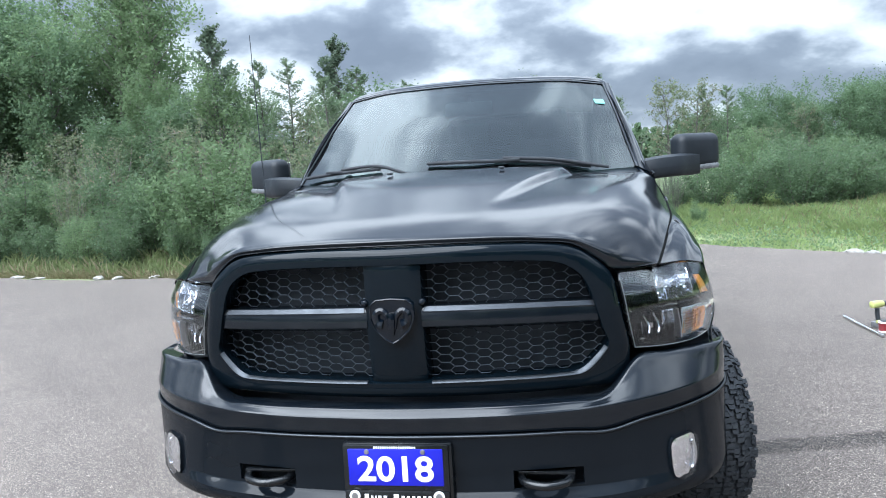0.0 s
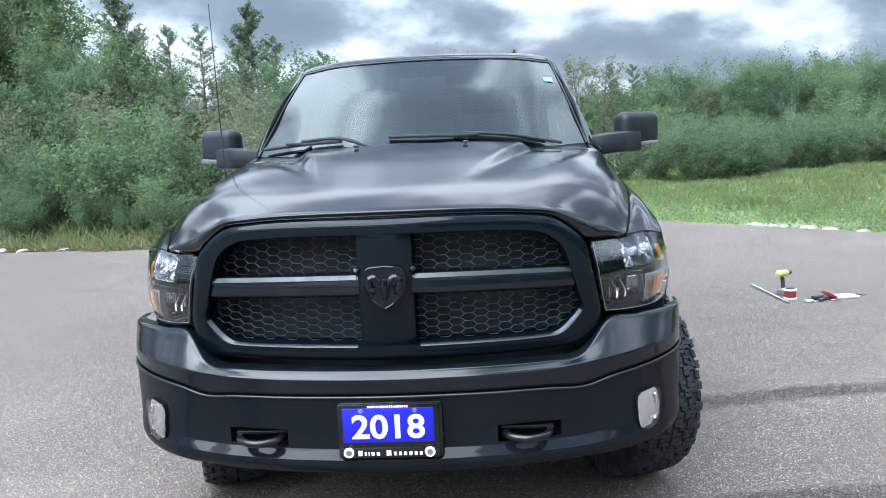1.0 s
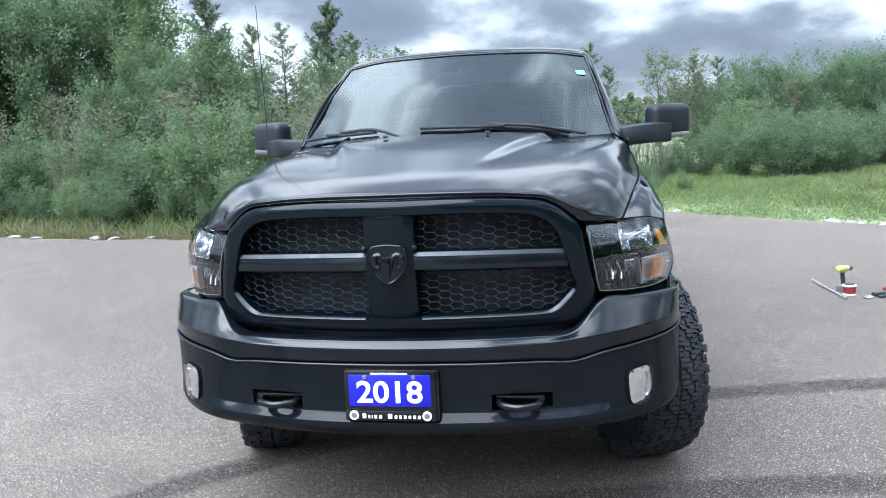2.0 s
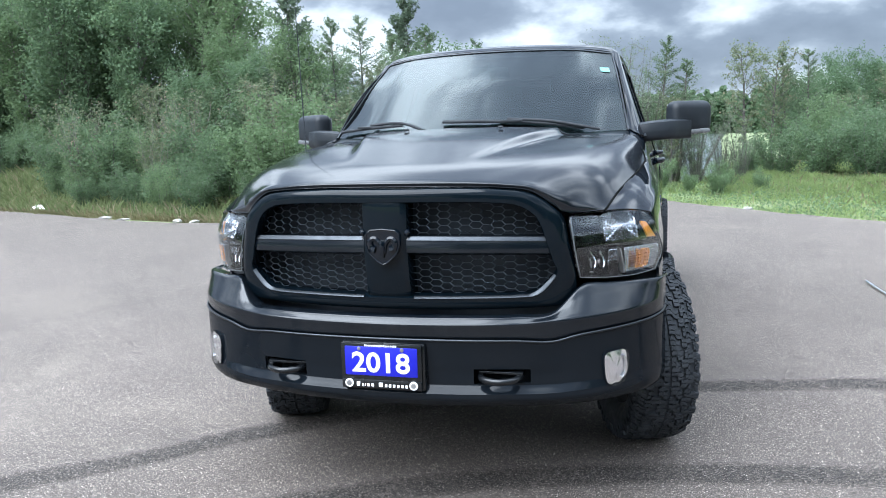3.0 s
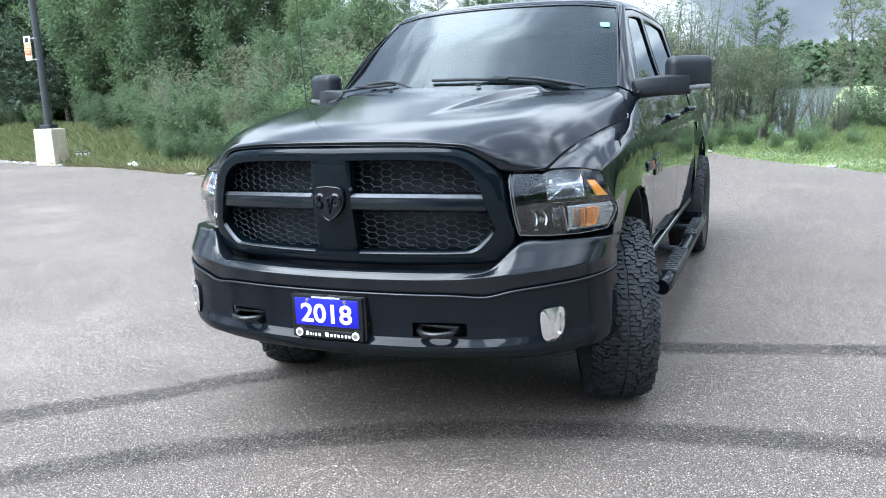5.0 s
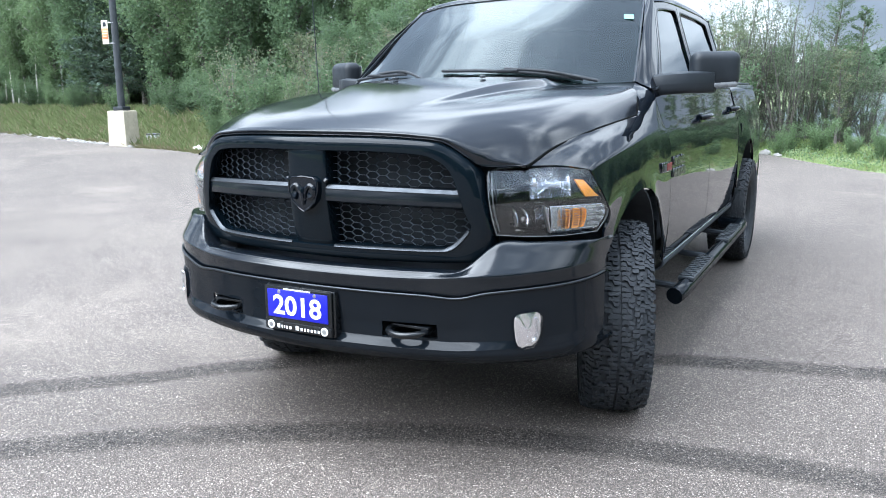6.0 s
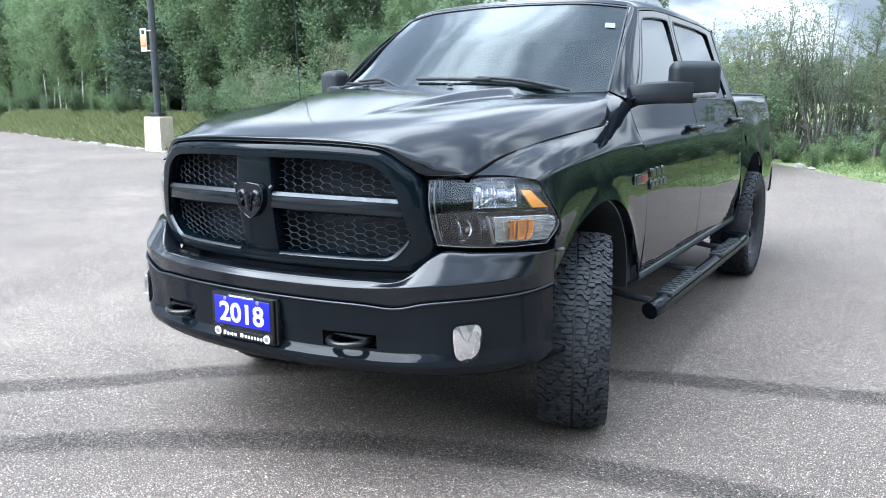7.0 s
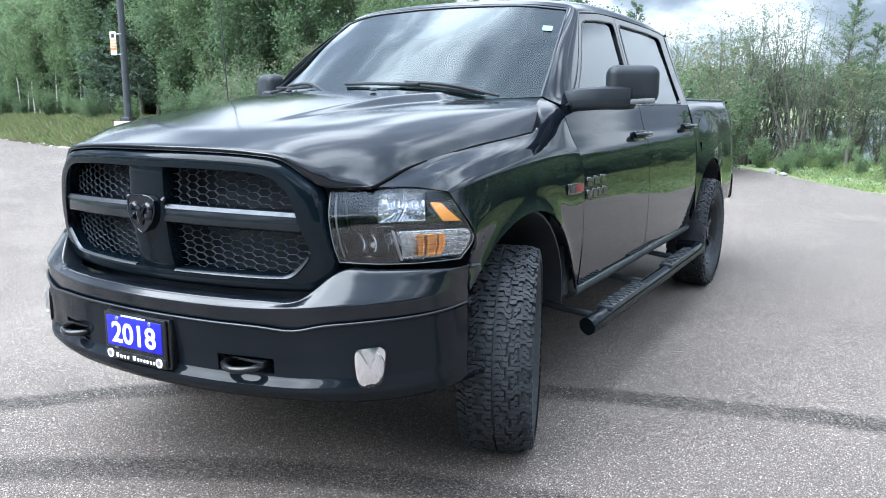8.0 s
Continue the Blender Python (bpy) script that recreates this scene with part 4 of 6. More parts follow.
def loop_ring(steps):
    """Rings of (x, y, z) joined in order round the grille."""
    k = len(steps[0])
    return [p for s_ in steps for p in s_], quads(len(steps), k, wrap=True)


def ring_of(t, fwd):
    o, i = spl(OUT_R, 14), spl(IN_R, 14)
    h = o * (1 - t) + i * t
    return [(x, grille_y(x, z, -fwd), z) for x, z in full_loop([tuple(q) for q in h])]


steps = [ring_of(-0.02, -0.06), ring_of(-0.01, -0.005), ring_of(0.05, 0.010), ring_of(0.25, 0.018), ring_of(0.55, 0.020), ring_of(1.03, 0.018), ring_of(1.07, 0.014), ring_of(1.17, -0.018), ring_of(1.24, -0.07)]
grille = part("grille", loop_ring(steps), GRILLEBLACK, truck, "black grille with honeycomb mesh", angle=32)


# thin lip along the lower edge of each opening, its sky highlight helped by brighter metal
lip_o, lip_i = spl(OUT_R, 14), spl(IN_R, 14)
lip_rows = []
for t, fwd in ((1.00, 0.0185), (1.03, 0.0225), (1.12, 0.0180), (1.20, 0.0090)):
    h = lip_o * (1 - t) + lip_i * t
    lip_rows.append([(x, grille_y(x, z, -fwd), z) for x, z in h[8 * 14 + 4:] if x > 0.082])
lip_n = min(len(r) for r in lip_rows)
pair("grille_lip", sheet(np.array([r[:lip_n] for r in lip_rows]), 0.003, inside=(0, 1, 0.8)), LIP, grille, "thin satin lip under the mesh", angle=70)


def bar_y(x, z, out):
    return (x, grille_y(x, z) - out, z)


vert = [[bar_y(x, z, o - sink) for x, o in ((-0.094, -0.06), (-0.090, -0.004), (-0.080, 0.010), (-0.04, 0.015), (0, 0.016), (0.04, 0.015), (0.080, 0.010), (0.090, -0.004), (0.094, -0.06))] for z, sink in ((0.84, 0.05), (0.872, 0.012), (0.90, 0.003), (0.96, 0.0), (1.02, 0.0), (1.08, 0.0), (1.14, 0.0), (1.20, 0.0), (1.243, 0.0), (1.256, 0.004))]
part("centre_bar", sheet(surf(vert, 2, 2), 0.006, inside=(0, 1, 1)), GRILLEBLACK, grille)
for s in (1, -1):
    rows = []
    for x in np.linspace(0.085, 0.606, 48):
        zt = 1.112 - 0.012 * (x / 0.6) ** 2
        rows.append([bar_y(x, z, o) for z, o in ((zt + 0.002, -0.06), (zt, 0.001), (zt - 0.013, 0.009), (zt - 0.060, 0.010), (zt - 0.070, -0.004), (zt - 0.074, -0.06))])
    d = sheet(np.array(rows), 0.005, inside=(0, 1, 1))
    part("crossbar", d if s > 0 else flip(d), BUMPERBLACK, grille)
    # strip added on the bar's top bevel as its crisp highlight
    edge_rows = [[bar_y(x, 1.112 - 0.012 * (x / 0.6) ** 2 + dz, o) for x in np.linspace(0.092, 0.598, 40)] for dz, o in ((0.0015, -0.004), (0.0005, 0.0030), (-0.0130, 0.0112), (-0.0160, 0.0095))]
    e = sheet(np.array(edge_rows), 0.003, inside=(0, 1, 1))
    part("bar_edge", e if s > 0 else flip(e), LIP, grille, "thin metal strip for the highlight on the crossbar edge", angle=25)
    tip = box(0.020, 0.020, 0.024, 0.006, (0.090 * s, 0.038, 1.128), 1, Matrix.Rotation(radians(40 * s), 3, "Y") @ Matrix.Rotation(radians(-25), 3, "X"))
    part("bar_tip", tip, BLACK, grille)


def inside_open(x, z):
    lim = np.interp(z, [p[1] for p in reversed(IN_R)][1:-1], [p[0] for p in reversed(IN_R)][1:-1])
    top = np.interp(x, [p[0] for p in IN_R[:6]], [p[1] for p in IN_R[:6]])
    return x < lim + 0.012 and z < top + 0.012


def honeycomb(z0, z1):
    """Stretched hexagon walls over one quarter of the grille."""
    px, pz, depth = 0.0400, 0.0264, 0.005
    v, f = [], []
    hexa = [(-0.0268, 0), (-0.0132, 0.0132), (0.0132, 0.0132), (0.0268, 0), (0.0132, -0.0132), (-0.0132, -0.0132)]
    for i in range(17):
        for j in range(9):
            cx, cz = 0.098 + px * i, z0 + pz * j + (pz / 2 if i % 2 else 0)
            if cz > z1 + 0.012 or not inside_open(cx, cz):
                continue
            o = len(v)
            for sc, back in ((1.0, 0.036), (0.955, 0.034), (0.955, 0.036 + depth), (1.0, 0.036 + depth)):
                for hx, hz in hexa:
                    x, z = cx + hx * sc, cz + hz * sc
                    v.append((x, grille_y(x, z, back), z))
            for r in range(4):
                for q in range(6):
                    a, b = o + r * 6 + q, o + r * 6 + (q + 1) % 6
                    c, d = o + ((r + 1) % 4) * 6 + (q + 1) % 6, o + ((r + 1) % 4) * 6 + q
                    f.append((a, b, c, d))
    return v, f


for z0, z1 in ((0.898, 1.035), (1.122, 1.24)):
    hc = honeycomb(z0, z1)
    pair("grille_mesh", hc, MESHGREY, grille, smooth=False)
part("radiator", sheet(np.array([[(x, grille_y(x, z, 0.16), z) for x in np.linspace(-0.66, 0.66, 9)] for z in np.linspace(0.84, 1.27, 5)]), 0.01), DARK, grille)
# added plates that keep the bright headlight backs from showing through the mesh
for s in (-1, 1):
    part("air_baffle", box(0.006, 0.11, 0.29, 0.0, (0.650 * s, 0.298, 0.985)), DARK, grille)
shield = [(0, -0.070), (0.022, -0.058), (0.052, -0.030), (0.066, 0.006), (0.066, 0.045), (0.048, 0.060), (0, 0.064)]
loop = full_loop(shield)
emblem = part("emblem", plate(loop, lambda x, z, o: (x, 0.030 - o, 1.078 + z), -0.01, 0.018), BLACK, grille, "gloss black shield emblem")
part("emblem_rim", tube([(x, 0.013, 1.078 + z) for x, z in loop + loop[:1]], 0.004, 8, False), BLACK, emblem)
for s in (-1, 1):
    curl = spl([(0.006 * s, 0.0, 1.052), (0.012 * s, 0.0, 1.088), (0.030 * s, 0.002, 1.108), (0.048 * s, 0.003, 1.098), (0.044 * s, 0.004, 1.072), (0.028 * s, 0.003, 1.066)], 4)
    part("emblem_relief", tube([(x, y + 0.012, z) for x, y, z in curl], np.linspace(0.008, 0.016, len(curl)), 8), BLACK, emblem)
part("emblem_nose", tube([(0, 0.010, 1.10), (0, 0.006, 1.075), (0, 0.010, 1.035)], [0.010, 0.013, 0.006], 8), BLACK, emblem)

# headlamps
lens_rows = [
    [(0.676, 0.226, 1.168), (0.795, 0.312, 1.176), (0.891, 0.405, 1.174), (0.962, 0.506, 1.160)],
    [(0.690, 0.196, 1.09), (0.810, 0.272, 1.10), (0.915, 0.372, 1.10), (0.995, 0.542, 1.085)],
    [(0.704, 0.198, 1.00), (0.822, 0.276, 1.00), (0.925, 0.385, 1.00), (1.013, 0.606, 0.990)],
    [(0.716, 0.214, 0.937), (0.822, 0.288, 0.928), (0.915, 0.398, 0.922), (0.986, 0.560, 0.917)],
]
lg = surf(lens_rows, 6, 6)


def lamp_at(u, v, inn):
    """A point inside the lamp: u outwards, v downwards (0 to 1), inn metres behind the lens."""
    i, j = min(int(v * 17.99), 17), min(int(u * 17.99), 17)
    fi, fj = v * 18 - i, u * 18 - j
    p = lg[i, j] * (1 - fi) * (1 - fj) + lg[i + 1, j] * fi * (1 - fj) + lg[i, j + 1] * (1 - fi) * fj + lg[i + 1, j + 1] * fi * fj
    n = np.array([0.35 + 0.5 * u, -0.9 + 0.45 * u, 0])
    n /= np.linalg.norm(n)
    return p - n * inn


LAMP = random.Random(9)
FACET = [LAMP.random() for _ in range(16)]


def bowl_patch(u0, u1, v0, v1, rim, deep, n=14, rib=0.0, across=0.0):
    """A bright bowl that faces forward, rim metres behind the lens, with upright flutes (rib) or level ones (across)."""
    rows_ = []
    for i in range(n + 1):
        row_ = []
        for j in range(n + 1):
            a_, b_ = 2 * i / n - 1, 2 * j / n - 1
            d_ = rim + deep * (1 - max(abs(a_), abs(b_)) ** 2.4) + rib * abs(math.sin(0.5 * math.pi * j / 2.0)) + (rib * 0.45 * FACET[(j // 2 + 3 * (i // 8)) % 16] if rib else 0.0) + across * abs(math.sin(0.5 * math.pi * i / 1.5))
            p = lamp_at(u0 + (u1 - u0) * j / n, v0 + (v1 - v0) * i / n, 0.0)
            row_.append((p[0], p[1] + d_, p[2]))
        rows_.append(row_)
    return sheet(np.array(rows_), 0.003)


for s in (1, -1):
    fl = (lambda d: d) if s > 0 else flip
    hl = part("headlight", fl(sheet(np.array([[lamp_at(u, v, 0.15 if 0.02 < u < 0.98 and 0.02 < v < 0.98 else 0.006) for u in np.linspace(0, 1, 24)] for v in np.linspace(0, 1, 18)]), 0.004)), HOUSING, truck, "headlight with dark housing and clear lens")
    part("lamp_bowl", fl(bowl_patch(0.07, 0.24, 0.10, 0.46, 0.085, 0.045, 24)), HOUSING, hl)
    part("fluted_reflector", fl(bowl_patch(0.30, 0.66, 0.09, 0.46, 0.055, 0.055, 52, 0.012)), REFLECTOR, hl, "fluted bright reflector", angle=80)
    part("lamp_bowl", fl(bowl_patch(0.10, 0.30, 0.58, 0.92, 0.085, 0.045, 24)), HOUSING, hl)
    part("low_beam_reflector", fl(bowl_patch(0.31, 0.43, 0.59, 0.74, 0.070, 0.035, 24, 0.010)), REFLECTOR, hl, "fluted bright reflector", angle=80)
    for u_, v_ in ((0.20, 0.58), (0.30, 0.58)):
        part("projector_rim", fl(tube([lamp_at(u_ + 0.03 * math.sin(k * 0.42), v_ + 0.035 * k, 0.045 + 0.01 * math.cos(k * 0.42)) for k in range(8)], [0.0035] * 8, 8)), CHROME, hl)
    part("bulb", fl(tube([lamp_at(0.44, 0.29, 0.10), lamp_at(0.44, 0.29, 0.05)], [0.012, 0.010], 12)), CHROME, hl)
    part("bulb", fl(tube([lamp_at(0.30, 0.74, 0.12), lamp_at(0.30, 0.74, 0.07)], [0.012, 0.010], 12)), CHROME, hl)
    part("turn_signal", fl(bowl_patch(0.50, 0.955, 0.56, 0.93, 0.018, 0.026, 42, 0.004, 0.009)), FROST, hl, "ribbed turn signal with amber bulb", angle=80)
    for u0, u1 in ((0.640, 0.668), (0.700, 0.752), (0.776, 0.800)):
        part("amber_reflector", fl(bowl_patch(u0, u1, 0.60, 0.90, 0.013, 0.014, 16, 0.0, 0.007)), AMBERSOLID, hl, "amber reflector inside the turn signal", angle=80)
    for k in range(9):
        v0 = 0.585 + 0.036 * k
        part("lens_rib", fl(sheet(np.array([[lamp_at(u, v0 + dv, 0.011 - 0.003 * (j == 1)) for u in np.linspace(0.515 + 0.006 * k, 0.985, 10)] for j, dv in enumerate((0.0, 0.0035, 0.007))]), 0.002)), LAMPGREY, hl)
    part("side_marker", fl(sheet(np.array([[lamp_at(u + 0.20 * v, v, 0.014) for u in np.linspace(0.770, 0.770 + 0.06 + 0.13 * v, 6)] for v in np.linspace(0.20, 0.45, 8)]), 0.006)), AMBERSOLID, hl, "amber side marker")
    part("lamp_divider", fl(sheet(np.array([[lamp_at(u, v, 0.012) for u in np.linspace(0.05, 0.98, 16)] for v in (0.495, 0.505, 0.525, 0.535)]), 0.02)), HOUSING, hl)
    part("bezel", fl(sheet(np.array([[lamp_at(u, v, 0.035) for u in np.linspace(0.02, 0.035, 4)] for v in np.linspace(0.05, 0.95, 10)]), 0.004)), GREY, hl, "dull grey bezel")
    part("lower_divider", fl(sheet(np.array([[lamp_at(0.475 + 0.12 * (v - 0.55) + du, v, 0.014) for du in (0.0, 0.008, 0.014)] for v in np.linspace(0.55, 0.96, 8)]), 0.02)), STEEL, hl)
    part("lens_edge", fl(tube(np.concatenate([lg[:, 0], lg[-1, 1:], lg[::-1, -1][1:8]]) + (0, -0.001, 0), 0.0014, 6)), LAMPGREY, hl, "pale edge of the lens")
    ln = part("headlight_lens", fl(sheet(lg, 0.004)), LENS, hl, "clear plastic lens")
    ln.visible_shadow = False

# underbody, wheel wells
for y in (1.03, REAR_Y):
    for s in (-1, 1):
        well = []
        for a in np.linspace(0.12, math.pi - 0.12, 18):
            well.append([(x * s, y + 0.57 * math.cos(a), 0.46 + 0.57 * math.sin(a)) for x in (0.60, 0.80, 0.966 + 0.040 * math.sin(a))])
        part("wheel_well", sheet(np.array(well), 0.01, inside=(0.8 * s, y, 2.5)), WELL, truck)
for s in (-1, 1):
    part("splash_guard", box(0.30, 0.08, 0.26, 0.02, (0.80 * s, 1.72, 0.66)), DARK, truck)
part("engine_bay", box(1.28, 1.05, 0.50, 0.0, (0, 0.85, 0.88)), DARK, truck)
part("cab_floor", box(1.80, 2.50, 0.06, 0.0, (0, 2.98, 0.60)), DARK, truck)
part("firewall", box(1.74, 0.04, 0.82, 0.0, (0, 1.66, 1.0)), DARK, truck)
for s in (-1, 1):
    part("frame_rail", box(0.09, 5.2, 0.16, 0.01, (0.42 * s, 3.1, 0.50)), DARK, truck)
part("front_axle", join(tube([(-0.8, 1.03, 0.435), (0.8, 1.03, 0.435)], 0.045, 10), box(0.5, 0.35, 0.22, 0.05, (0.1, 1.05, 0.42)), box(0.12, 0.5, 0.1, 0.02, (0.5, 1.2, 0.40)), box(0.12, 0.5, 0.1, 0.02, (-0.5, 1.2, 0.40))), DARK, truck)
part("rear_axle", join(tube([(-0.8, REAR_Y, 0.435), (0.8, REAR_Y, 0.435)], 0.05, 10), box(0.28, 0.3, 0.26, 0.09, (0, REAR_Y, 0.435))), DARK, truck)
part("skid_plate", sheet(surf([[(x, y, z) for x in (-0.62, 0, 0.62)] for y, z in ((0.12, 0.49), (0.22, 0.44), (0.7, 0.40), (1.1, 0.42))], 3, 3), 0.008), DARK, truck)

# wheels
TYRE_R, TYRE_W = 0.435, 0.285


def tyre_data():
    h = TYRE_W / 2
    pr = [(0.262, -h * 0.72), (0.285, -h * 0.86), (0.335, -h * 1.0), (0.385, -h * 0.98), (0.412, -h * 0.90), (0.420, -h * 0.78), (0.423, -h * 0.4), (0.424, 0)]
    pr = pr + [(r, -x) for r, x in reversed(pr[:-1])]
    return lathe(pr + [(0.255, h * 0.6), (0.255, -h * 0.6)], 72, closed=True)


def tread_blocks():
    """Interlocking blocks of an all-terrain tread, with heavy shoulder lugs."""
    v, f, rnd = [], [], random.Random(3)
    h, n = TYRE_W / 2, 60

    def add(poly, r0, r1, tip=None):
        o, k = len(v), len(poly)
        c = np.mean(poly, axis=0)
        for r, sc in ((r0, 1.0), (r1, 0.94)):
            for a, x in poly:
                a, x = c[0] + (a - c[0]) * sc, c[1] + (x - c[1]) * sc
                rr = r - 0.010 * (abs(x) / h) ** 3 - (0.0 if abs(x) < h * 0.8 else 0.006)
                v.append((x, rr * math.cos(a), rr * math.sin(a)))
        f.append(tuple(range(o + k, o + 2 * k)))
        for i in range(k):
            f.append((o + i, o + (i + 1) % k, o + k + (i + 1) % k, o + k + i))

    step = 2 * math.pi / n
    jit = lambda k: rnd.uniform(-k, k)

    def lug(a0, a1, x0, x1, jog):
        """One lug with a hooked step half way across, so that it locks with its neighbours."""
        w = x1 - x0
        xs_ = (x0, x0 + 0.18 * w, x0 + (0.46 + jit(0.05)) * w, x0 + (0.58 + jit(0.05)) * w, x0 + 0.86 * w, x1)
        off = (0.10 * jog, 0.0, 0.06 * jog, 0.52 * jog, 0.60 * jog, 0.46 * jog)
        top = 0.437 + jit(0.001)
        cut = a0 + (a1 - a0) * rnd.uniform(0.40, 0.60)
        for b0, b1 in ((a0, cut - 0.028 * step), (cut + 0.028 * step, a1)):
            add([(b0 + step * o_, x) for o_, x in zip(off, xs_)] + [(b1 + step * o_, x) for o_, x in reversed(list(zip(off, xs_)))], 0.412, top)

    for i in range(n):
        a = i * step
        for s in (-1, 1):
            side = (1 if i % 2 else -1) * rnd.choice((1.0, 1.0, 0.5))
            q = a + (0.45 * step if s > 0 else 0)
            lug(q + jit(0.06) * step, q + (0.80 + jit(0.05)) * step, s * h * (0.03 + jit(0.015)), s * h * (0.37 + side * 0.055 + jit(0.02)), s)
            q += 0.36 * step
            lug(q + jit(0.06) * step, q + (0.80 + jit(0.05)) * step, s * h * (0.41 + side * 0.055 + jit(0.015)), s * h * (0.70 - side * 0.045 + jit(0.02)), -s * 0.8)
            q += 0.28 * step
            far = 1.0 if i % 2 else 0.94
            lug(q + jit(0.04) * step, q + (0.74 + jit(0.04)) * step, s * h * (0.74 - side * 0.045 + jit(0.015)), s * h * far, 0.5 * s)
            add([(q + 0.16 * step, s * h * 0.90), (q + 0.20 * step, s * h * 1.03), (q + 0.78 * step, s * h * 1.03), (q + 0.84 * step, s * h * 0.90)], 0.385, 0.414)
    return v, f


def rim_data():
    h = TYRE_W / 2
    barrel = lathe([(0.262, -h * 0.72), (0.235, -h * 0.66), (0.225, 0.0), (0.230, h * 0.5), (0.252, h * 0.64), (0.270, h * 0.74), (0.262, h * 0.78), (0.246, h * 0.70), (0.222, h * 0.46), (0.215, -0.02), (0.225, -h * 0.66)], 56, closed=True)
    return barrel


def spoke_data():
    row = []
    for r, x, w in ((0.05, 0.070, 0.032), (0.10, 0.082, 0.026), (0.16, 0.086, 0.030), (0.21, 0.080, 0.042), (0.238, 0.066, 0.05)):
        row.append([(x - 0.035, -w, r), (x - 0.004, -w * 0.9, r), (x, -w * 0.55, r), (x - 0.008, 0, r), (x, w * 0.55, r), (x - 0.004, w * 0.9, r), (x - 0.035, w, r)])
    return sheet(surf(row, 3, 1), 0.012, inside=(-1, 0, 0.1))


tyre_me, tread_me, rim_me = mesh_of("tyre", tyre_data(), RUBBER), mesh_of("tread", tread_blocks(), RUBBER, angle=25), mesh_of("rim", rim_data(), RIMMAT)
spoke_me = mesh_of("spoke", spoke_data(), RIMMAT)
hub_me = mesh_of("hub", lathe([(0.085, 0.0), (0.082, 0.070), (0.06, 0.080), (0.042, 0.086), (0.038, 0.094), (0.0, 0.096)], 32), RIMMAT)
disc_me = mesh_of("brake_disc", lathe([(0.18, -0.03), (0.18, -0.005), (0.07, 0.0), (0.06, 0.02), (0.0, 0.02)], 40), STEEL)
nut_me = mesh_of("wheel_nut", lathe([(0.012, 0), (0.011, 0.018), (0.0, 0.022)], 10), TRIM)
STEER = 20.0
for x, y, turn in ((0.905, 1.10, STEER), (-0.905, 1.10, 180 + STEER), (0.925, REAR_Y, 0), (-0.925, REAR_Y, 180)):
    w = empty("wheel")
    w.parent = truck
    w.matrix_basis = pose(x, y, TYRE_R, 0, 0, turn)
    tagged(w, "black wheel with a chunky all-terrain tyre")
    part("tyre", tyre_me, RUBBER, w)
    part("tread", tread_me, RUBBER, w)
    part("rim", rim_me, RIMMAT, w)
    part("hub", hub_me, RIMMAT, w)
    part("brake_disc", disc_me, STEEL, w)
    for k in range(6):
        sp = part("spoke", spoke_me, RIMMAT, w)
        sp.matrix_basis = pose(0, 0, 0, 60 * k, 0, 0)
        nt = part("wheel_nut", nut_me, TRIM, w)
        a = radians(60 * k + 30)
        nt.matrix_basis = pose(0.068, 0.058 * math.sin(a), 0.058 * math.cos(a))

# side steps
rib_me = mesh_of("tread_rib", box(0.028, 0.010, 0.008, 0.002, (0, 0, 0), 1), TRIM)
for s in (1, -1):
    fl = (lambda d: d) if s > 0 else flip
    path = spl([(1.062, 1.715, 0.390), (1.072, 1.76, 0.396), (1.079, 1.88, 0.40), (1.08, 2.4, 0.40), (1.08, 3.4, 0.40), (1.075, 4.10, 0.40), (1.03, 4.22, 0.395), (0.90, 4.25, 0.385)], 6)
    st = part("side_step", fl(tube(path, 0.045, 18)), SATIN, truck, "black tubular side step")
    for y0, y1 in ((1.92, 2.56), (3.15, 3.82)):
        pad = part("step_pad", fl(box(0.088, y1 - y0, 0.030, 0.010, (1.078, (y0 + y1) / 2, 0.437))), TRIM, st, "black ribbed step pad")
        n = int((y1 - y0) / 0.05)
        for k in range(n):
            yc = y0 + 0.03 + k * (y1 - y0 - 0.06) / (n - 1)
            for j, tilt in ((-1, 32), (0, -32), (1, 32)):
                rb = part("tread_rib", rib_me, TRIM, pad)
                rb.matrix_basis = pose((1.078 + 0.027 * j) * s, yc, 0.454, 0, 0, tilt if k % 2 else -tilt)
    for y in (1.95, 2.85, 3.75):
        part("step_bracket", fl(tube([(1.05, y, 0.385), (0.9, y, 0.395), (0.5, y, 0.45)], 0.02, 8)), DARK, st)

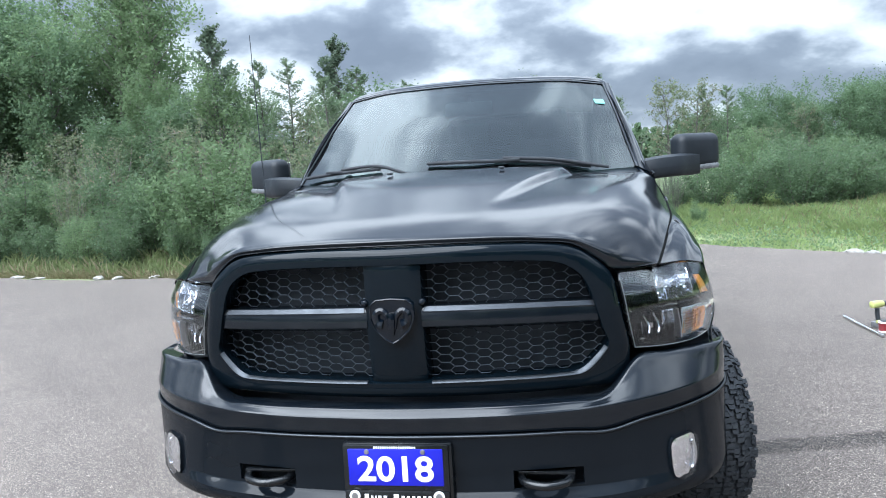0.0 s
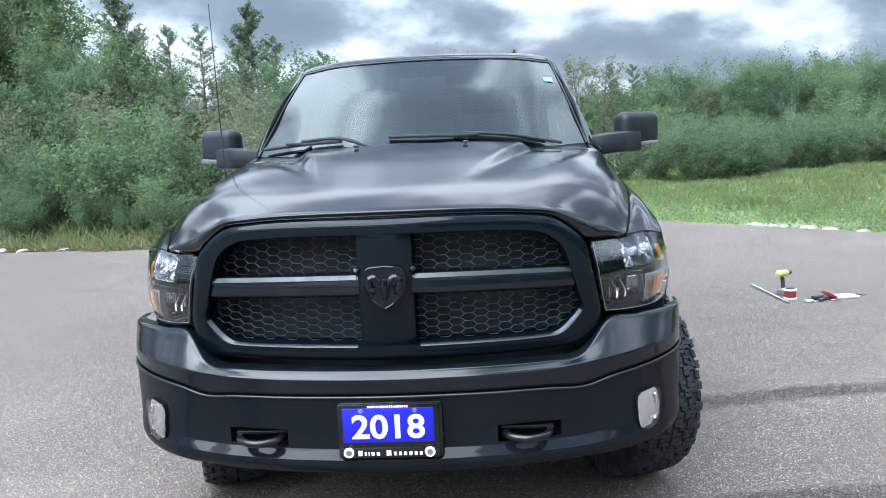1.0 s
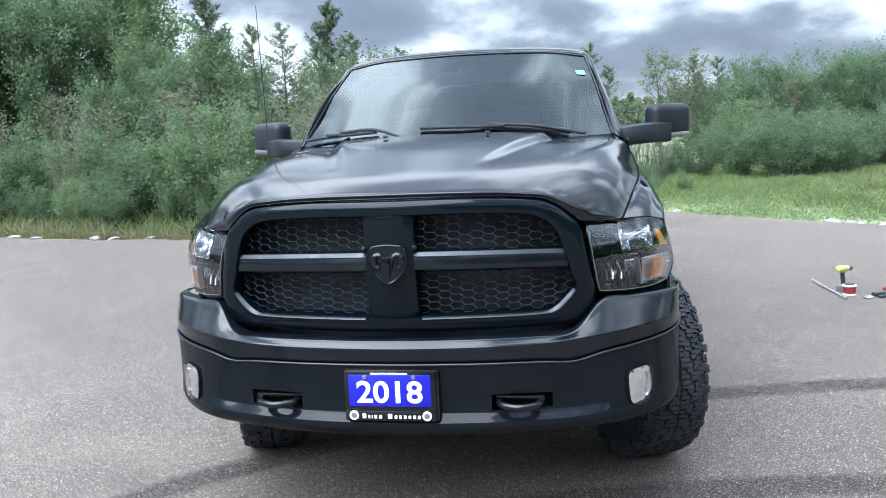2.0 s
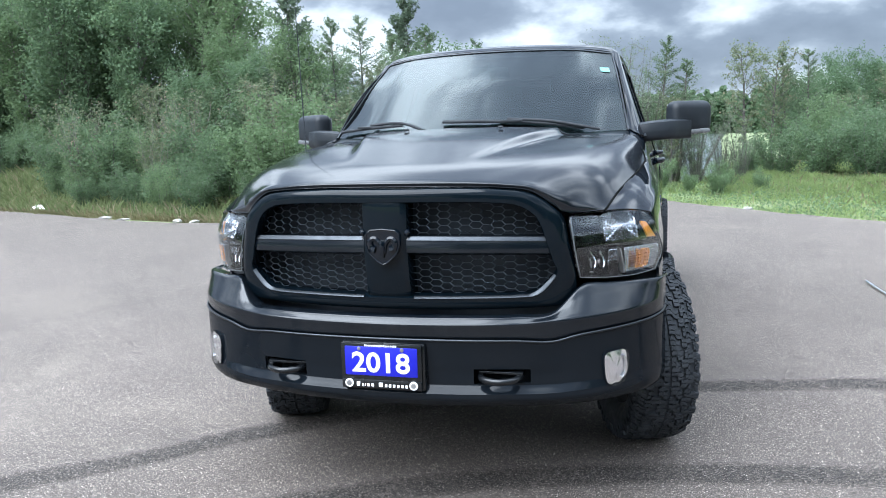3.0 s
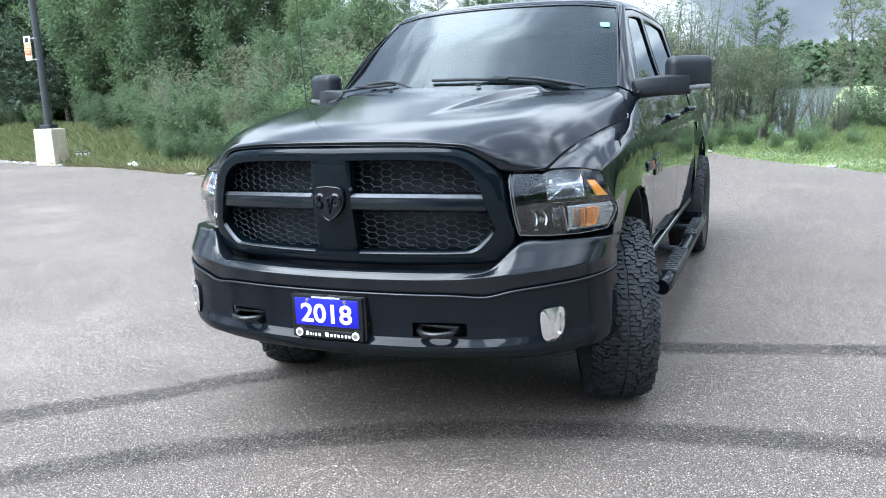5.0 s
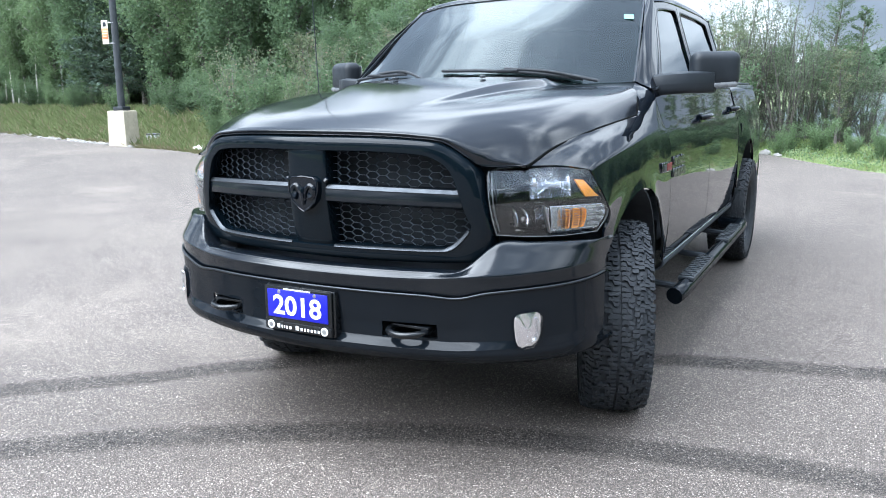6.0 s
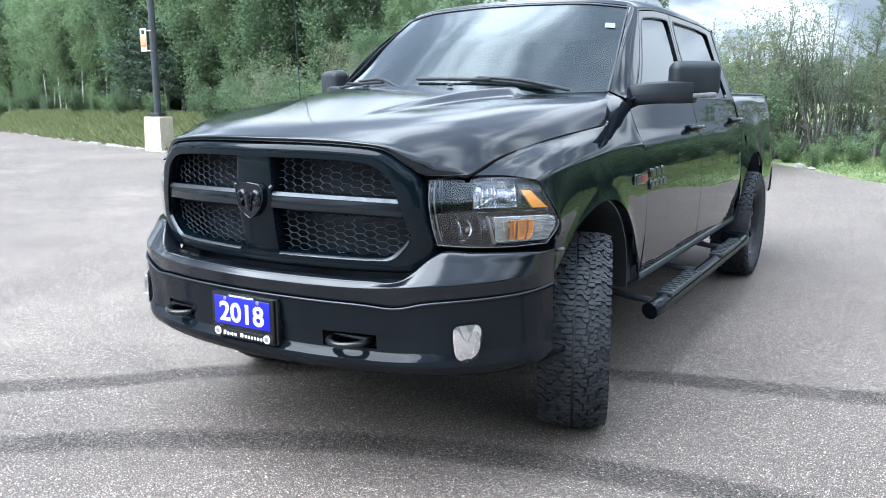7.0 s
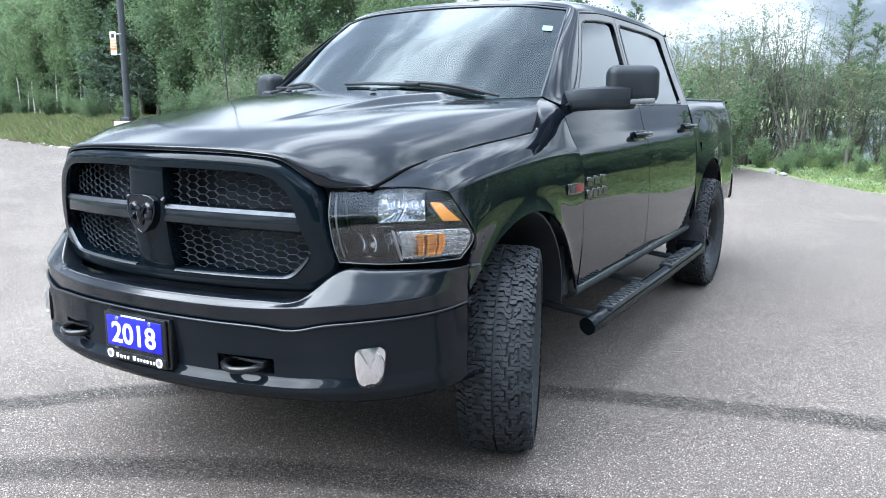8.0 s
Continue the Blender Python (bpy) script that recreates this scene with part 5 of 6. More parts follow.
# door mirrors
for s, ds in ((1, doors_l), (-1, doors_r)):
    fl = (lambda d: d) if s > 0 else flip
    sail = part("mirror", fl(sheet(surf([[house(y, t * (0.03 + 0.97 * k), 0.012) for k in (0, 0.5, 1.0)] for y, t in ((1.715, 0.02), (1.76, 0.16), (1.83, 0.20), (1.88, 0.06))], 4, 4), 0.012)), MIRRORCAP, ds[0], "large black towing mirror on an arm")
    arm = surf([[(x, y + dy, z + dz) for dy, dz in ((-0.035, -0.01), (-0.028, 0.038), (0.02, 0.05), (0.06, 0.04), (0.065, -0.02), (0.04, -0.055), (-0.01, -0.06), (-0.03, -0.045), (-0.035, -0.01))] for x, y, z in ((0.88, 1.80, 1.475), (0.95, 1.80, 1.485), (1.05, 1.83, 1.492), (1.12, 1.90, 1.492), (1.17, 1.95, 1.495))], 4, 2)
    k, mm = arm.shape[1], arm.shape[0]
    part("mirror_arm", fl((arm.reshape(-1, 3).tolist(), quads(mm, k) + [tuple(range(k)), tuple(range((mm - 1) * k, mm * k))])), MIRRORCAP, sail, fix=True)
    head = moved(box(0.250, 0.12, 0.182, 0.045, (0, 0, 0), 5), pose(1.155, 1.985, 1.552, 0, 0, 30))
    cap = part("mirror_head", fl(head), MIRRORCAP, sail)
    part("mirror_glass", fl(moved(box(0.205, 0.004, 0.140, 0.0015), pose(1.125, 2.037, 1.552, 0, 0, 30))), MIRRORGLASS, cap)
    part("mirror_lamp", fl(moved(box(0.125, 0.03, 0.026, 0.010), pose(1.215, 1.955, 1.472, 0, -3, 30))), LAMPGREY, cap, "clear turn lamp under the mirror")

# cowl, wipers, antenna, side badges
cowl = [[(x, y + dy, z + dz) for dy, dz in ((-0.02, -0.045), (0.03, -0.032), (0.09, -0.022), (0.15, 0.005))] for x, y, z in ((-0.86, 1.50, 1.478), (-0.7, 1.385, 1.485), (-0.42, 1.27, 1.492), (0, 1.19, 1.502), (0.42, 1.27, 1.492), (0.7, 1.385, 1.485), (0.86, 1.50, 1.478))]
part("cowl", sheet(surf(cowl, 5, 3), 0.008), TRIM, truck)
for pts, arm_pts in (
    ([(-0.80, 1.590, 1.532), (-0.60, 1.492, 1.547), (-0.37, 1.425, 1.557)], [(-0.20, 1.33, 1.510), (-0.38, 1.420, 1.562), (-0.58, 1.488, 1.556)]),
    ([(-0.133, 1.400, 1.567), (0.10, 1.392, 1.564), (0.38, 1.425, 1.547), (0.62, 1.462, 1.514)], [(0.70, 1.45, 1.497), (0.45, 1.432, 1.546), (0.22, 1.405, 1.564)]),
):
    pts = [(x, y, z - 0.008) for x, y, z in pts]
    wp = part("wiper", tube(spl(pts, 6), 0.0085, 8), RUBBER, truck, "black wiper blade and arm")
    part("wiper_arm", tube(spl(arm_pts, 6), 0.008, 8), RUBBER, wp)
    mid = np.array(pts[1]) if len(pts) == 3 else (np.array(pts[1]) + np.array(pts[2])) / 2
    part("blade_joint", box(0.12, 0.022, 0.014, 0.005, tuple(mid + (0, -0.006, 0.006))), RUBBER, wp)
ant = part("antenna", tube([(-0.955, 1.42, 1.30), (-0.957, 1.40, 1.75), (-0.959, 1.38, 2.22)], [0.0035, 0.0028, 0.0018], 8), TRIM, fenders[1], "thin black whip antenna")
part("antenna_base", moved(lathe([(0.018, 0), (0.014, 0.02), (0.006, 0.04), (0.0, 0.045)], 14), pose(-0.952, 1.42, 1.272, 0, -90, 0)), TRIM, ant)
for s in (1, -1):
    fx = 1.006
    bd = part("side_badge", box(0.010, 0.200, 0.050, 0.003, (fx * s, 1.650, 1.068), 2, Matrix.Rotation(radians(-2), 3, "X")), LETTER, fenders[0 if s > 0 else 1], "small red and grey badge")
    part("badge_inset", box(0.004, 0.110, 0.036, 0.001, ((fx + 0.006) * s, 1.688, 1.068)), RED, bd)
    part("badge_inset", box(0.004, 0.062, 0.032, 0.001, ((fx + 0.006) * s, 1.595, 1.068)), TRIM, bd)
    for n, zc, hh, wd in ((3, 1.083, 0.046, 0.098), (4, 1.022, 0.048, 0.076)):
        for k in range(n):
            yc = 1.80 + wd * (k + 0.5)
            xo = side_at(yc, zc)[0] + 0.002
            edge_ = part("badge_letter", box(0.008, wd - 0.008, hh, 0.003, (xo * s, yc, zc), 1, Matrix.Rotation(radians(-6), 3, "X")), LETTER, (doors_l if s > 0 else doors_r)[0])
            part("letter_face", box(0.006, wd - 0.012, hh - 0.006, 0.002, ((xo + 0.005) * s, yc, zc), 1, Matrix.Rotation(radians(-6), 3, "X")), HOUSING, edge_)

# interior
part("dashboard", sheet(surf([[(x, y, z) for x in (-0.80, -0.4, 0, 0.4, 0.80)] for y, z in ((1.48, 1.42), (1.65, 1.47), (1.90, 1.46), (2.02, 1.38), (2.03, 1.10), (1.95, 0.95))], 4, 3), 0.02), DASH, truck)
wheel_ring = [(0.185 * math.cos(a), 0, 0.185 * math.sin(a)) for a in np.linspace(0, 2 * math.pi, 33)]
part("steering_wheel", moved(join(tube(wheel_ring, 0.016, 10, caps=False), box(0.34, 0.03, 0.05, 0.012), box(0.05, 0.03, 0.17, 0.012, (0, 0, -0.09)), box(0.14, 0.05, 0.12, 0.025)), pose(0.38, 2.12, 1.33, -25, 0, 0)), DASH, truck)


def seat_data(w):
    return join(box(w, 0.52, 0.16, 0.06, (0, 0, 0.0), 3), box(w, 0.15, 0.66, 0.06, (0, 0.28, 0.36), 3, Matrix.Rotation(radians(-14), 3, "X")), box(w * 0.48, 0.09, 0.18, 0.04, (0, 0.37, 0.78), 3))


for x in (-0.38, 0.38):
    part("front_seat", moved(seat_data(0.52), pose(x, 2.55, 1.02)), SEAT, truck, "grey cloth front seat")
part("rear_bench", join(*[moved(seat_data(0.50), pose(x, 3.52, 1.02)) for x in (-0.48, 0, 0.48)]), SEAT, truck)
part("rear_view_mirror", join(box(0.26, 0.04, 0.075, 0.02, (0, 1.96, 1.845)), tube([(0, 1.975, 1.87), (0, 2.005, 1.905)], 0.010, 8)), DARK, truck)
part("headliner", sheet(surf([[(x, y, z - 0.03 * abs(x)) for x in (-0.68, 0, 0.68)] for y, z in ((2.24, 1.965), (2.8, 2.02), (3.6, 2.01), (4.18, 1.97))], 3, 3), 0.01), GREY, truck)

# ---- woods, shrubs and grass ----


def leaf_quads(centres, size, rs, long=1.7, droop=0.0):
    """One small folded leaf at each centre, turned at random."""
    n = len(centres)
    d = rs.normal(size=(n, 3))
    d[:, 2] = d[:, 2] * 0.7 - droop
    d /= np.linalg.norm(d, axis=1, keepdims=True)
    w = np.cross(d, rs.normal(size=(n, 3)))
    w /= np.linalg.norm(w, axis=1, keepdims=True) + 1e-9
    up_ = np.cross(d, w)
    s = (size * rs.uniform(0.6, 1.3, n))[:, None]
    a = centres - d * s * long / 2
    b = centres + w * s * 0.5 + up_ * s * 0.12
    c = centres + d * s * long / 2
    e = centres - w * s * 0.5 + up_ * s * 0.12
    v = np.stack([a, b, c, e], 1).reshape(-1, 3)
    return v, np.arange(4 * n).reshape(-1, 4)


def raw_mesh(name, v, f, mat, smooth=False):
    """A mesh of four-cornered faces from arrays."""
    v, f = np.asarray(v, np.float32), np.asarray(f, np.int32)
    me = bpy.data.meshes.new(name)
    me.vertices.add(len(v))
    me.vertices.foreach_set("co", v.ravel())
    me.loops.add(f.size)
    me.loops.foreach_set("vertex_index", f.ravel())
    me.polygons.add(len(f))
    me.polygons.foreach_set("loop_start", np.arange(0, f.size, f.shape[1], dtype=np.int32))
    me.materials.append(mat)
    me.update(calc_edges=True)
    if smooth:
        me.polygons.foreach_set("use_smooth", [True] * len(f))
    return me


def limb(start, way, length, rnd, bend=0.25, n=5, lift=0.15):
    p, d = [np.array(start, float)], np.array(way, float)
    for _ in range(n):
        d = d + np.array([rnd.uniform(-bend, bend), rnd.uniform(-bend, bend), rnd.uniform(-bend, bend) + lift]) * 0.5
        d /= np.linalg.norm(d)
        p.append(p[-1] + d * length / n)
    return np.array(p)


def plant(name, label, category, wood, crown, bark, leaf):
    root = tagged(empty(name), label, category)
    part("trunk", wood, bark, root, fix=False)
    cr = new("crown", raw_mesh("crown", *crown, leaf))
    cr.parent = root
    return root


def broadleaf(seed, h, spread, n_leaf, size, leaf, bark, label, sparse=1.0, base=0.22, stem=0.016, category="tree", name="tree"):
    rnd, rs = random.Random(seed), np.random.RandomState(seed)
    trunk = limb((0, 0, -0.15), (rnd.uniform(-0.1, 0.1), rnd.uniform(-0.1, 0.1), 1), h * 0.97, rnd, 0.12, 10, 0.10)
    tubes = [tube(trunk, np.linspace(stem * h + 0.01, 0.008, len(trunk)), 7)]
    spots = []
    n = int(16 + h * 3)
    for i in range(n):
        t = base + (0.97 - base) * (i + rnd.random()) / n
        k = t * (len(trunk) - 1)
        p = trunk[int(k)] + (trunk[min(int(k) + 1, len(trunk) - 1)] - trunk[int(k)]) * (k - int(k))
        a = i * 2.4 + rnd.uniform(-0.5, 0.5)
        reach = spread * (math.sin(math.pi * min(1.0, 0.25 + 0.75 * (1 - t) / (1 - base))) * 0.7 + 0.25) * rnd.uniform(0.65, 1.15)
        b = limb(p, (math.cos(a), math.sin(a), 0.35 + 0.5 * t), reach, rnd, 0.3, 5)
        tubes.append(tube(b, np.linspace(0.006 * h * (1.1 - t) + 0.006, 0.004, len(b)), 5, False))
        for j in range(2, 6):
            for _ in range(2):
                tw = limb(b[j], (rnd.uniform(-1, 1), rnd.uniform(-1, 1), rnd.uniform(-0.2, 0.9)), reach * 0.35, rnd, 0.4, 3)
                if rnd.random() < 0.5:
                    tubes.append(tube(tw, [0.005, 0.004, 0.003, 0.002], 3, False))
                for q in tw[1:]:
                    spots.append(q)
    spots = np.array(spots)
    pick = rs.randint(0, len(spots), n_leaf)
    c = spots[pick] + rs.normal(size=(n_leaf, 3)) * 0.10 * sparse * (0.5 + spread * 0.5)
    return plant(name, label, category, join(*tubes), leaf_quads(c, size, rs), bark, leaf)


def shrub(seed, h, spread, n_leaf, size, leaf, bark, label, stems=12, low=0.08, name="shrub", loose=0.07):
    rnd, rs = random.Random(seed), np.random.RandomState(seed)
    tubes, spots = [], []
    for i in range(stems):
        a = i * 2.4 + rnd.uniform(-0.6, 0.6)
        out_ = rnd.uniform(0.15, 1.0)
        s = limb((0.12 * spread * math.cos(a) * rnd.random(), 0.12 * spread * math.sin(a) * rnd.random(), -0.1), (math.cos(a) * out_ * spread / h, math.sin(a) * out_ * spread / h, 0.9), h * rnd.uniform(0.65, 1.08), rnd, 0.22, 8, 0.05)
        tubes.append(tube(s, np.linspace(0.007 * h + 0.003, 0.003, len(s)), 5, False))
        for j in range(1, 9):
            for _ in range(3):
                tw = limb(s[j], (rnd.uniform(-1, 1), rnd.uniform(-1, 1), rnd.uniform(-0.2, 0.8)), 0.30 * spread * rnd.uniform(0.5, 1.2), rnd, 0.4, 3)
                if rnd.random() < 0.6:
                    tubes.append(tube(tw, [0.004, 0.003, 0.003, 0.002], 3, False))
                spots += [q for q in tw if q[2] > low]
    spots = np.array(spots)
    c = spots[rs.randint(0, len(spots), n_leaf)] + rs.normal(size=(n_leaf, 3)) * loose * (0.6 + spread * 0.4)
    c[:, 2] = np.abs(c[:, 2])
    return plant(name, label, "shrub", join(*tubes), leaf_quads(c, size, rs), bark, leaf)


def conifer(seed, h, spread, leaf, label, needles=9000, up_turn=0.35, size=0.05, tuft=0.2):
    """Loose branches at all heights, each with needle tufts along it."""
    rnd, rs = random.Random(seed), np.random.RandomState(seed)
    trunk = limb((0, 0, -0.15), (0, 0, 1), h * 1.02, rnd, 0.08, 10, 0.2)
    tubes, spots = [tube(trunk, np.linspace(0.012 * h + 0.008, 0.006, len(trunk)), 7)], []
    n = int(15 * h)
    for i in range(n):
        t = 0.10 + 0.88 * ((i + rnd.random()) / n) ** 0.9
        a = rnd.uniform(0, 6.28)
        reach = spread * (1.04 - t) ** 0.75 * rnd.uniform(0.6, 1.2)
        k = min(t * (len(trunk) - 1), len(trunk) - 1.01)
        p = trunk[int(k)] + (trunk[int(k) + 1] - trunk[int(k)]) * (k - int(k))
        b = limb(p, (math.cos(a), math.sin(a), up_turn * (0.2 + t) + rnd.uniform(-0.2, 0.2)), reach, rnd, 0.28, 5, 0.10)
        tubes.append(tube(b, np.linspace(0.010, 0.003, len(b)), 4, False))
        for j in range(1, 6):
            spots.append(b[j])
            for side in (-1, 1):
                spots += list(limb(b[j], (math.cos(a + side), math.sin(a + side), up_turn), reach * tuft * rnd.uniform(0.5, 1.5), rnd, 0.3, 2))
    spots = np.array(spots)
    c = spots[rs.randint(0, len(spots), needles)] + rs.normal(size=(needles, 3)) * 0.03
    return plant("conifer", label, "tree", join(*tubes), leaf_quads(c, size * 0.5, rs, 4.0, -0.25), BARK, leaf)


PR = random.Random(11)
fresh = [broadleaf(20 + i, 5.0, 1.5 + 0.2 * i, 10500, 0.056, LEAF_A, PALEBARK, "young leafy tree with fresh green leaves") for i in range(3)]
deep = [broadleaf(30 + i, 5.0, 1.6 + 0.2 * i, 11500, 0.060, LEAF_B, BARK, "dense dark green broadleaf tree") for i in range(3)]
thin = [broadleaf(40 + i, 4.4, 1.1, 3200, 0.050, LEAF_C, BARK, "thin sapling with sparse leaves", 0.4) for i in range(2)]
birch = [broadleaf(48, 5.0, 1.3, 5200, 0.056, LEAF_A, WHITEBARK, "young birch with a white stem", 1.0, 0.45, 0.006)]
aspen = [broadleaf(45 + i, 6.0, 1.15, 6500, 0.052, LEAF_A, PALEBARK, "tall airy aspen with small fluttering leaves", 0.7, 0.30, 0.010) for i in range(2)]
green_shrub = [shrub(50 + i, 2.2, 1.2 + 0.2 * i, 8500, 0.045, LEAF_A, BARK, "leafy green roadside shrub") for i in range(3)]
dark_shrub = [shrub(60 + i, 2.0, 1.4, 9000, 0.045, LEAF_E, BARK, "dense dark green willow shrub", 16) for i in range(2)]
grey_shrub = [shrub(70 + i, 2.6, 0.9, 3800, 0.038, LEAF_C, PALEBARK, "half bare shrub with grey twigs", 18, 0.3) for i in range(2)]
twig = [shrub(80 + i, 3.4, 1.3, 8500, 0.024, LEAF_D, BARK, "sparse alder with many thin grey stems", 24, 0.25, loose=0.035) for i in range(3)]
pine = [conifer(90 + i, 5.0, 1.8, NEEDLE, "dark green pine with upturned branches", 5200, 0.9, 0.075, 0.22) for i in range(2)]
larch = [conifer(94 + i, 4.6, 1.5, LARCH, "slender soft green larch", 6500, 0.45, 0.040, 0.20) for i in range(2)]
spruce = [conifer(97 + i, 5.0, 1.5, SPRUCE, "dense dark blue-green spruce", 12000, 0.15, 0.070, 0.24) for i in range(2)]
seen = set()


def grow_at(kind, x, y, h, nominal):
    src = PR.choice(kind)
    if src.name not in seen:
        seen.add(src.name)
        src.matrix_basis = pose(x, y, ground_z(x, y), 0, 0, PR.uniform(0, 360)) @ Matrix.Diagonal((h / nominal, h / nominal, h / nominal, 1))
        return src
    made = copy_thing(src, pose(x, y, ground_z(x, y), PR.uniform(-3, 3), PR.uniform(-3, 3), PR.uniform(0, 360)) @ Matrix.Diagonal((1 / src.scale[0],) * 3 + (1,)) @ Matrix.Diagonal((h / nominal * PR.uniform(0.9, 1.1), h / nominal * PR.uniform(0.9, 1.1), h / nominal, 1)))
    return made


# the wooded bank on the far side: along it s metres from its near end, d metres back from the lot
def bank(s, d):
    return -5.6 - 0.951 * s + 0.308 * d, 10.1 + 0.308 * s + 0.951 * d


s = -2.0
while s < 62:
    if s < 9.5:
        x, y = bank(s, PR.uniform(0.9, 1.5))
        grow_at(PR.choice((green_shrub, dark_shrub)), x, y, PR.uniform(0.8, 1.3), 2.2)
        x, y = bank(s + 0.4, PR.uniform(1.6, 2.6))
        grow_at(PR.choice((green_shrub, grey_shrub, dark_shrub, dark_shrub)), x, y, PR.uniform(1.5, 2.3), 2.2)
    elif PR.random() < (0.25 if 30 < s < 42 else 0.55):
        x, y = bank(s, PR.uniform(2.4, 3.8))
        grow_at(PR.choice((green_shrub, dark_shrub, dark_shrub)), x, y, PR.uniform(0.9, 1.9), 2.2)
    s += PR.uniform(0.8, 1.3)
s = -2.5
while s < 64:
    x, y = bank(s, PR.uniform(2.8, 4.4) if s < 10 else PR.uniform(4.0, 5.2))
    if s < 8 and PR.random() < 0.45:
        grow_at(grey_shrub, x, y, PR.uniform(2.4, 3.2), 2.6)
    elif s < 10:
        grow_at(PR.choice((thin, fresh, deep)), x, y, PR.uniform(2.4, 3.3), 5.0)
    else:
        grow_at(PR.choice((fresh, fresh, deep) if s > 26 else (fresh, deep, deep)), x, y, PR.uniform(4.5, 6.5), 5.0)
    s += PR.uniform(0.9, 1.4) if s < 10 else PR.uniform(1.3, 2.0)
# undergrowth that fills the wood
for row in (6.0, 8.0):
    s = -2.0
    while s < 64:
        x, y = bank(s, row + PR.uniform(-0.7, 0.7))
        grow_at(PR.choice((dark_shrub, dark_shrub, green_shrub)), x, y, PR.uniform(1.8, 2.9) if s > 8 else PR.uniform(1.6, 2.4), 2.0)
        s += PR.uniform(1.0, 1.5)
# pale birch stems at the wood's edge
for k in range(9):
    x, y = bank(31.0 + 1.2 * k + PR.uniform(-0.4, 0.4), PR.uniform(3.6, 4.6))
    grow_at(birch, x, y, PR.uniform(5.5, 7.0), 5.0)
s = -3.0
while s < 66:
    x, y = bank(s, PR.uniform(5.0, 7.0))
    tall = 3.1 if s < 2.0 else 3.4 if s < 8.0 else 4.9 if s < 12 else 6.2 if s < 20 else 7.4
    grow_at(PR.choice((fresh, fresh, deep, thin) if s > 3 else (thin, thin, larch)), x, y, tall * PR.uniform(0.85, 1.1), 5.0)
    s += PR.uniform(1.2, 1.8)
s = -3.5
while s < 68:
    x, y = bank(s, PR.uniform(8.5, 12.0))
    tall = 3.2 if s < 4 else 3.7 if s < 12.5 else 6.2 if s < 20 else 7.6 if s < 30 else 9.0
    grow_at(PR.choice((aspen, deep, fresh, pine) if 3 < s < 20 else (deep, deep, fresh, pine) if s > 3 else (thin, thin, pine)), x, y, tall * PR.uniform(0.8, 1.1), 5.0)
    s += PR.uniform(1.6, 2.4)
for x, y, h in ((-8.3, 16.3, 4.9), (-5.6, 18.6, 4.9)):
    grow_at(pine, x, y, h, 5.0)
for x, y, h in ((-7.3, 16.8, 4.1), (-6.7, 17.3, 4.2), (-4.9, 17.0, 4.2), (-5.2, 16.4, 3.9)):
    grow_at(larch, x, y, h, 4.6)

# airy aspens standing over the bank, and dark spruces behind the lamp post
for s, d, h in ((7.6, 6.4, 7.4), (8.6, 7.6, 8.2), (9.4, 6.2, 7.6), (10.4, 7.4, 6.6)):
    grow_at(aspen, *bank(s, d), h, 6.0)
for s, d, h in ((21.6, 4.9, 7.0), (22.8, 4.4, 8.0), (23.9, 4.8, 8.4), (25.0, 4.5, 7.4), (26.4, 5.4, 7.8)):
    grow_at(spruce, *bank(s, d), h, 5.0)

# behind the truck's tail: thin alders with the lake showing through
for x, y, h in ((-3.4, 19.6, 3.4), (-2.6, 20.2, 3.4), (-1.7, 20.6, 3.7), (-1.2, 20.0, 3.8), (-0.7, 20.6, 3.9), (0.0, 20.3, 3.9), (0.5, 20.7, 3.6), (1.3, 20.9, 2.6), (2.0, 20.9, 2.3), (2.7, 21.4, 1.6), (3.3, 22.2, 1.8)):
    grow_at(twig, x, y, h, 3.4)
for x, y, h in ((0.95, 20.8, 4.2), (1.55, 20.9, 3.6), (-4.3, 20.5, 4.3)):
    grow_at(larch, x, y, h, 4.6)
for x, y, h in ((-1.6, 18.9, 0.9), (-0.6, 19.2, 0.7), (0.3, 19.0, 0.6), (1.0, 18.4, 0.8), (1.7, 17.6, 0.6), (2.3, 16.6, 0.7), (0.2, 17.6, 0.5), (2.6, 18.5, 0.7), (3.3, 17.2, 0.6)):
    grow_at(green_shrub, x, y, h, 2.2)
for x, y, h in ((-3.0, 20.9, 1.2), (-2.2, 21.2, 1.2), (-1.5, 21.0, 0.7), (-0.9, 21.3, 0.8), (-0.3, 21.0, 0.7), (0.3, 21.2, 0.7), (0.9, 21.0, 0.9), (1.5, 20.9, 0.8), (2.1, 21.0, 0.7), (2.8, 21.6, 0.8)):
    grow_at(grey_shrub, x, y, h, 2.6)
# bushes out on the grass
for x, y, h in ((3.8, 24.6, 1.2), (4.6, 23.6, 1.6), (5.6, 22.8, 1.8), (6.9, 22.2, 1.9), (8.0, 23.2, 1.9), (9.2, 24.4, 1.5), (7.4, 24.8, 2.2), (11.4, 27.0, 1.9), (12.7, 27.6, 2.3), (13.8, 28.2, 2.0),
                (15.6, 29.5, 2.2), (16.8, 28.4, 2.0), (18.4, 28.0, 2.4), (10.4, 26.2, 1.3), (20.5, 26.5, 2.2), (22.5, 25.0, 2.3)):
    grow_at(dark_shrub, x, y, h, 2.0)
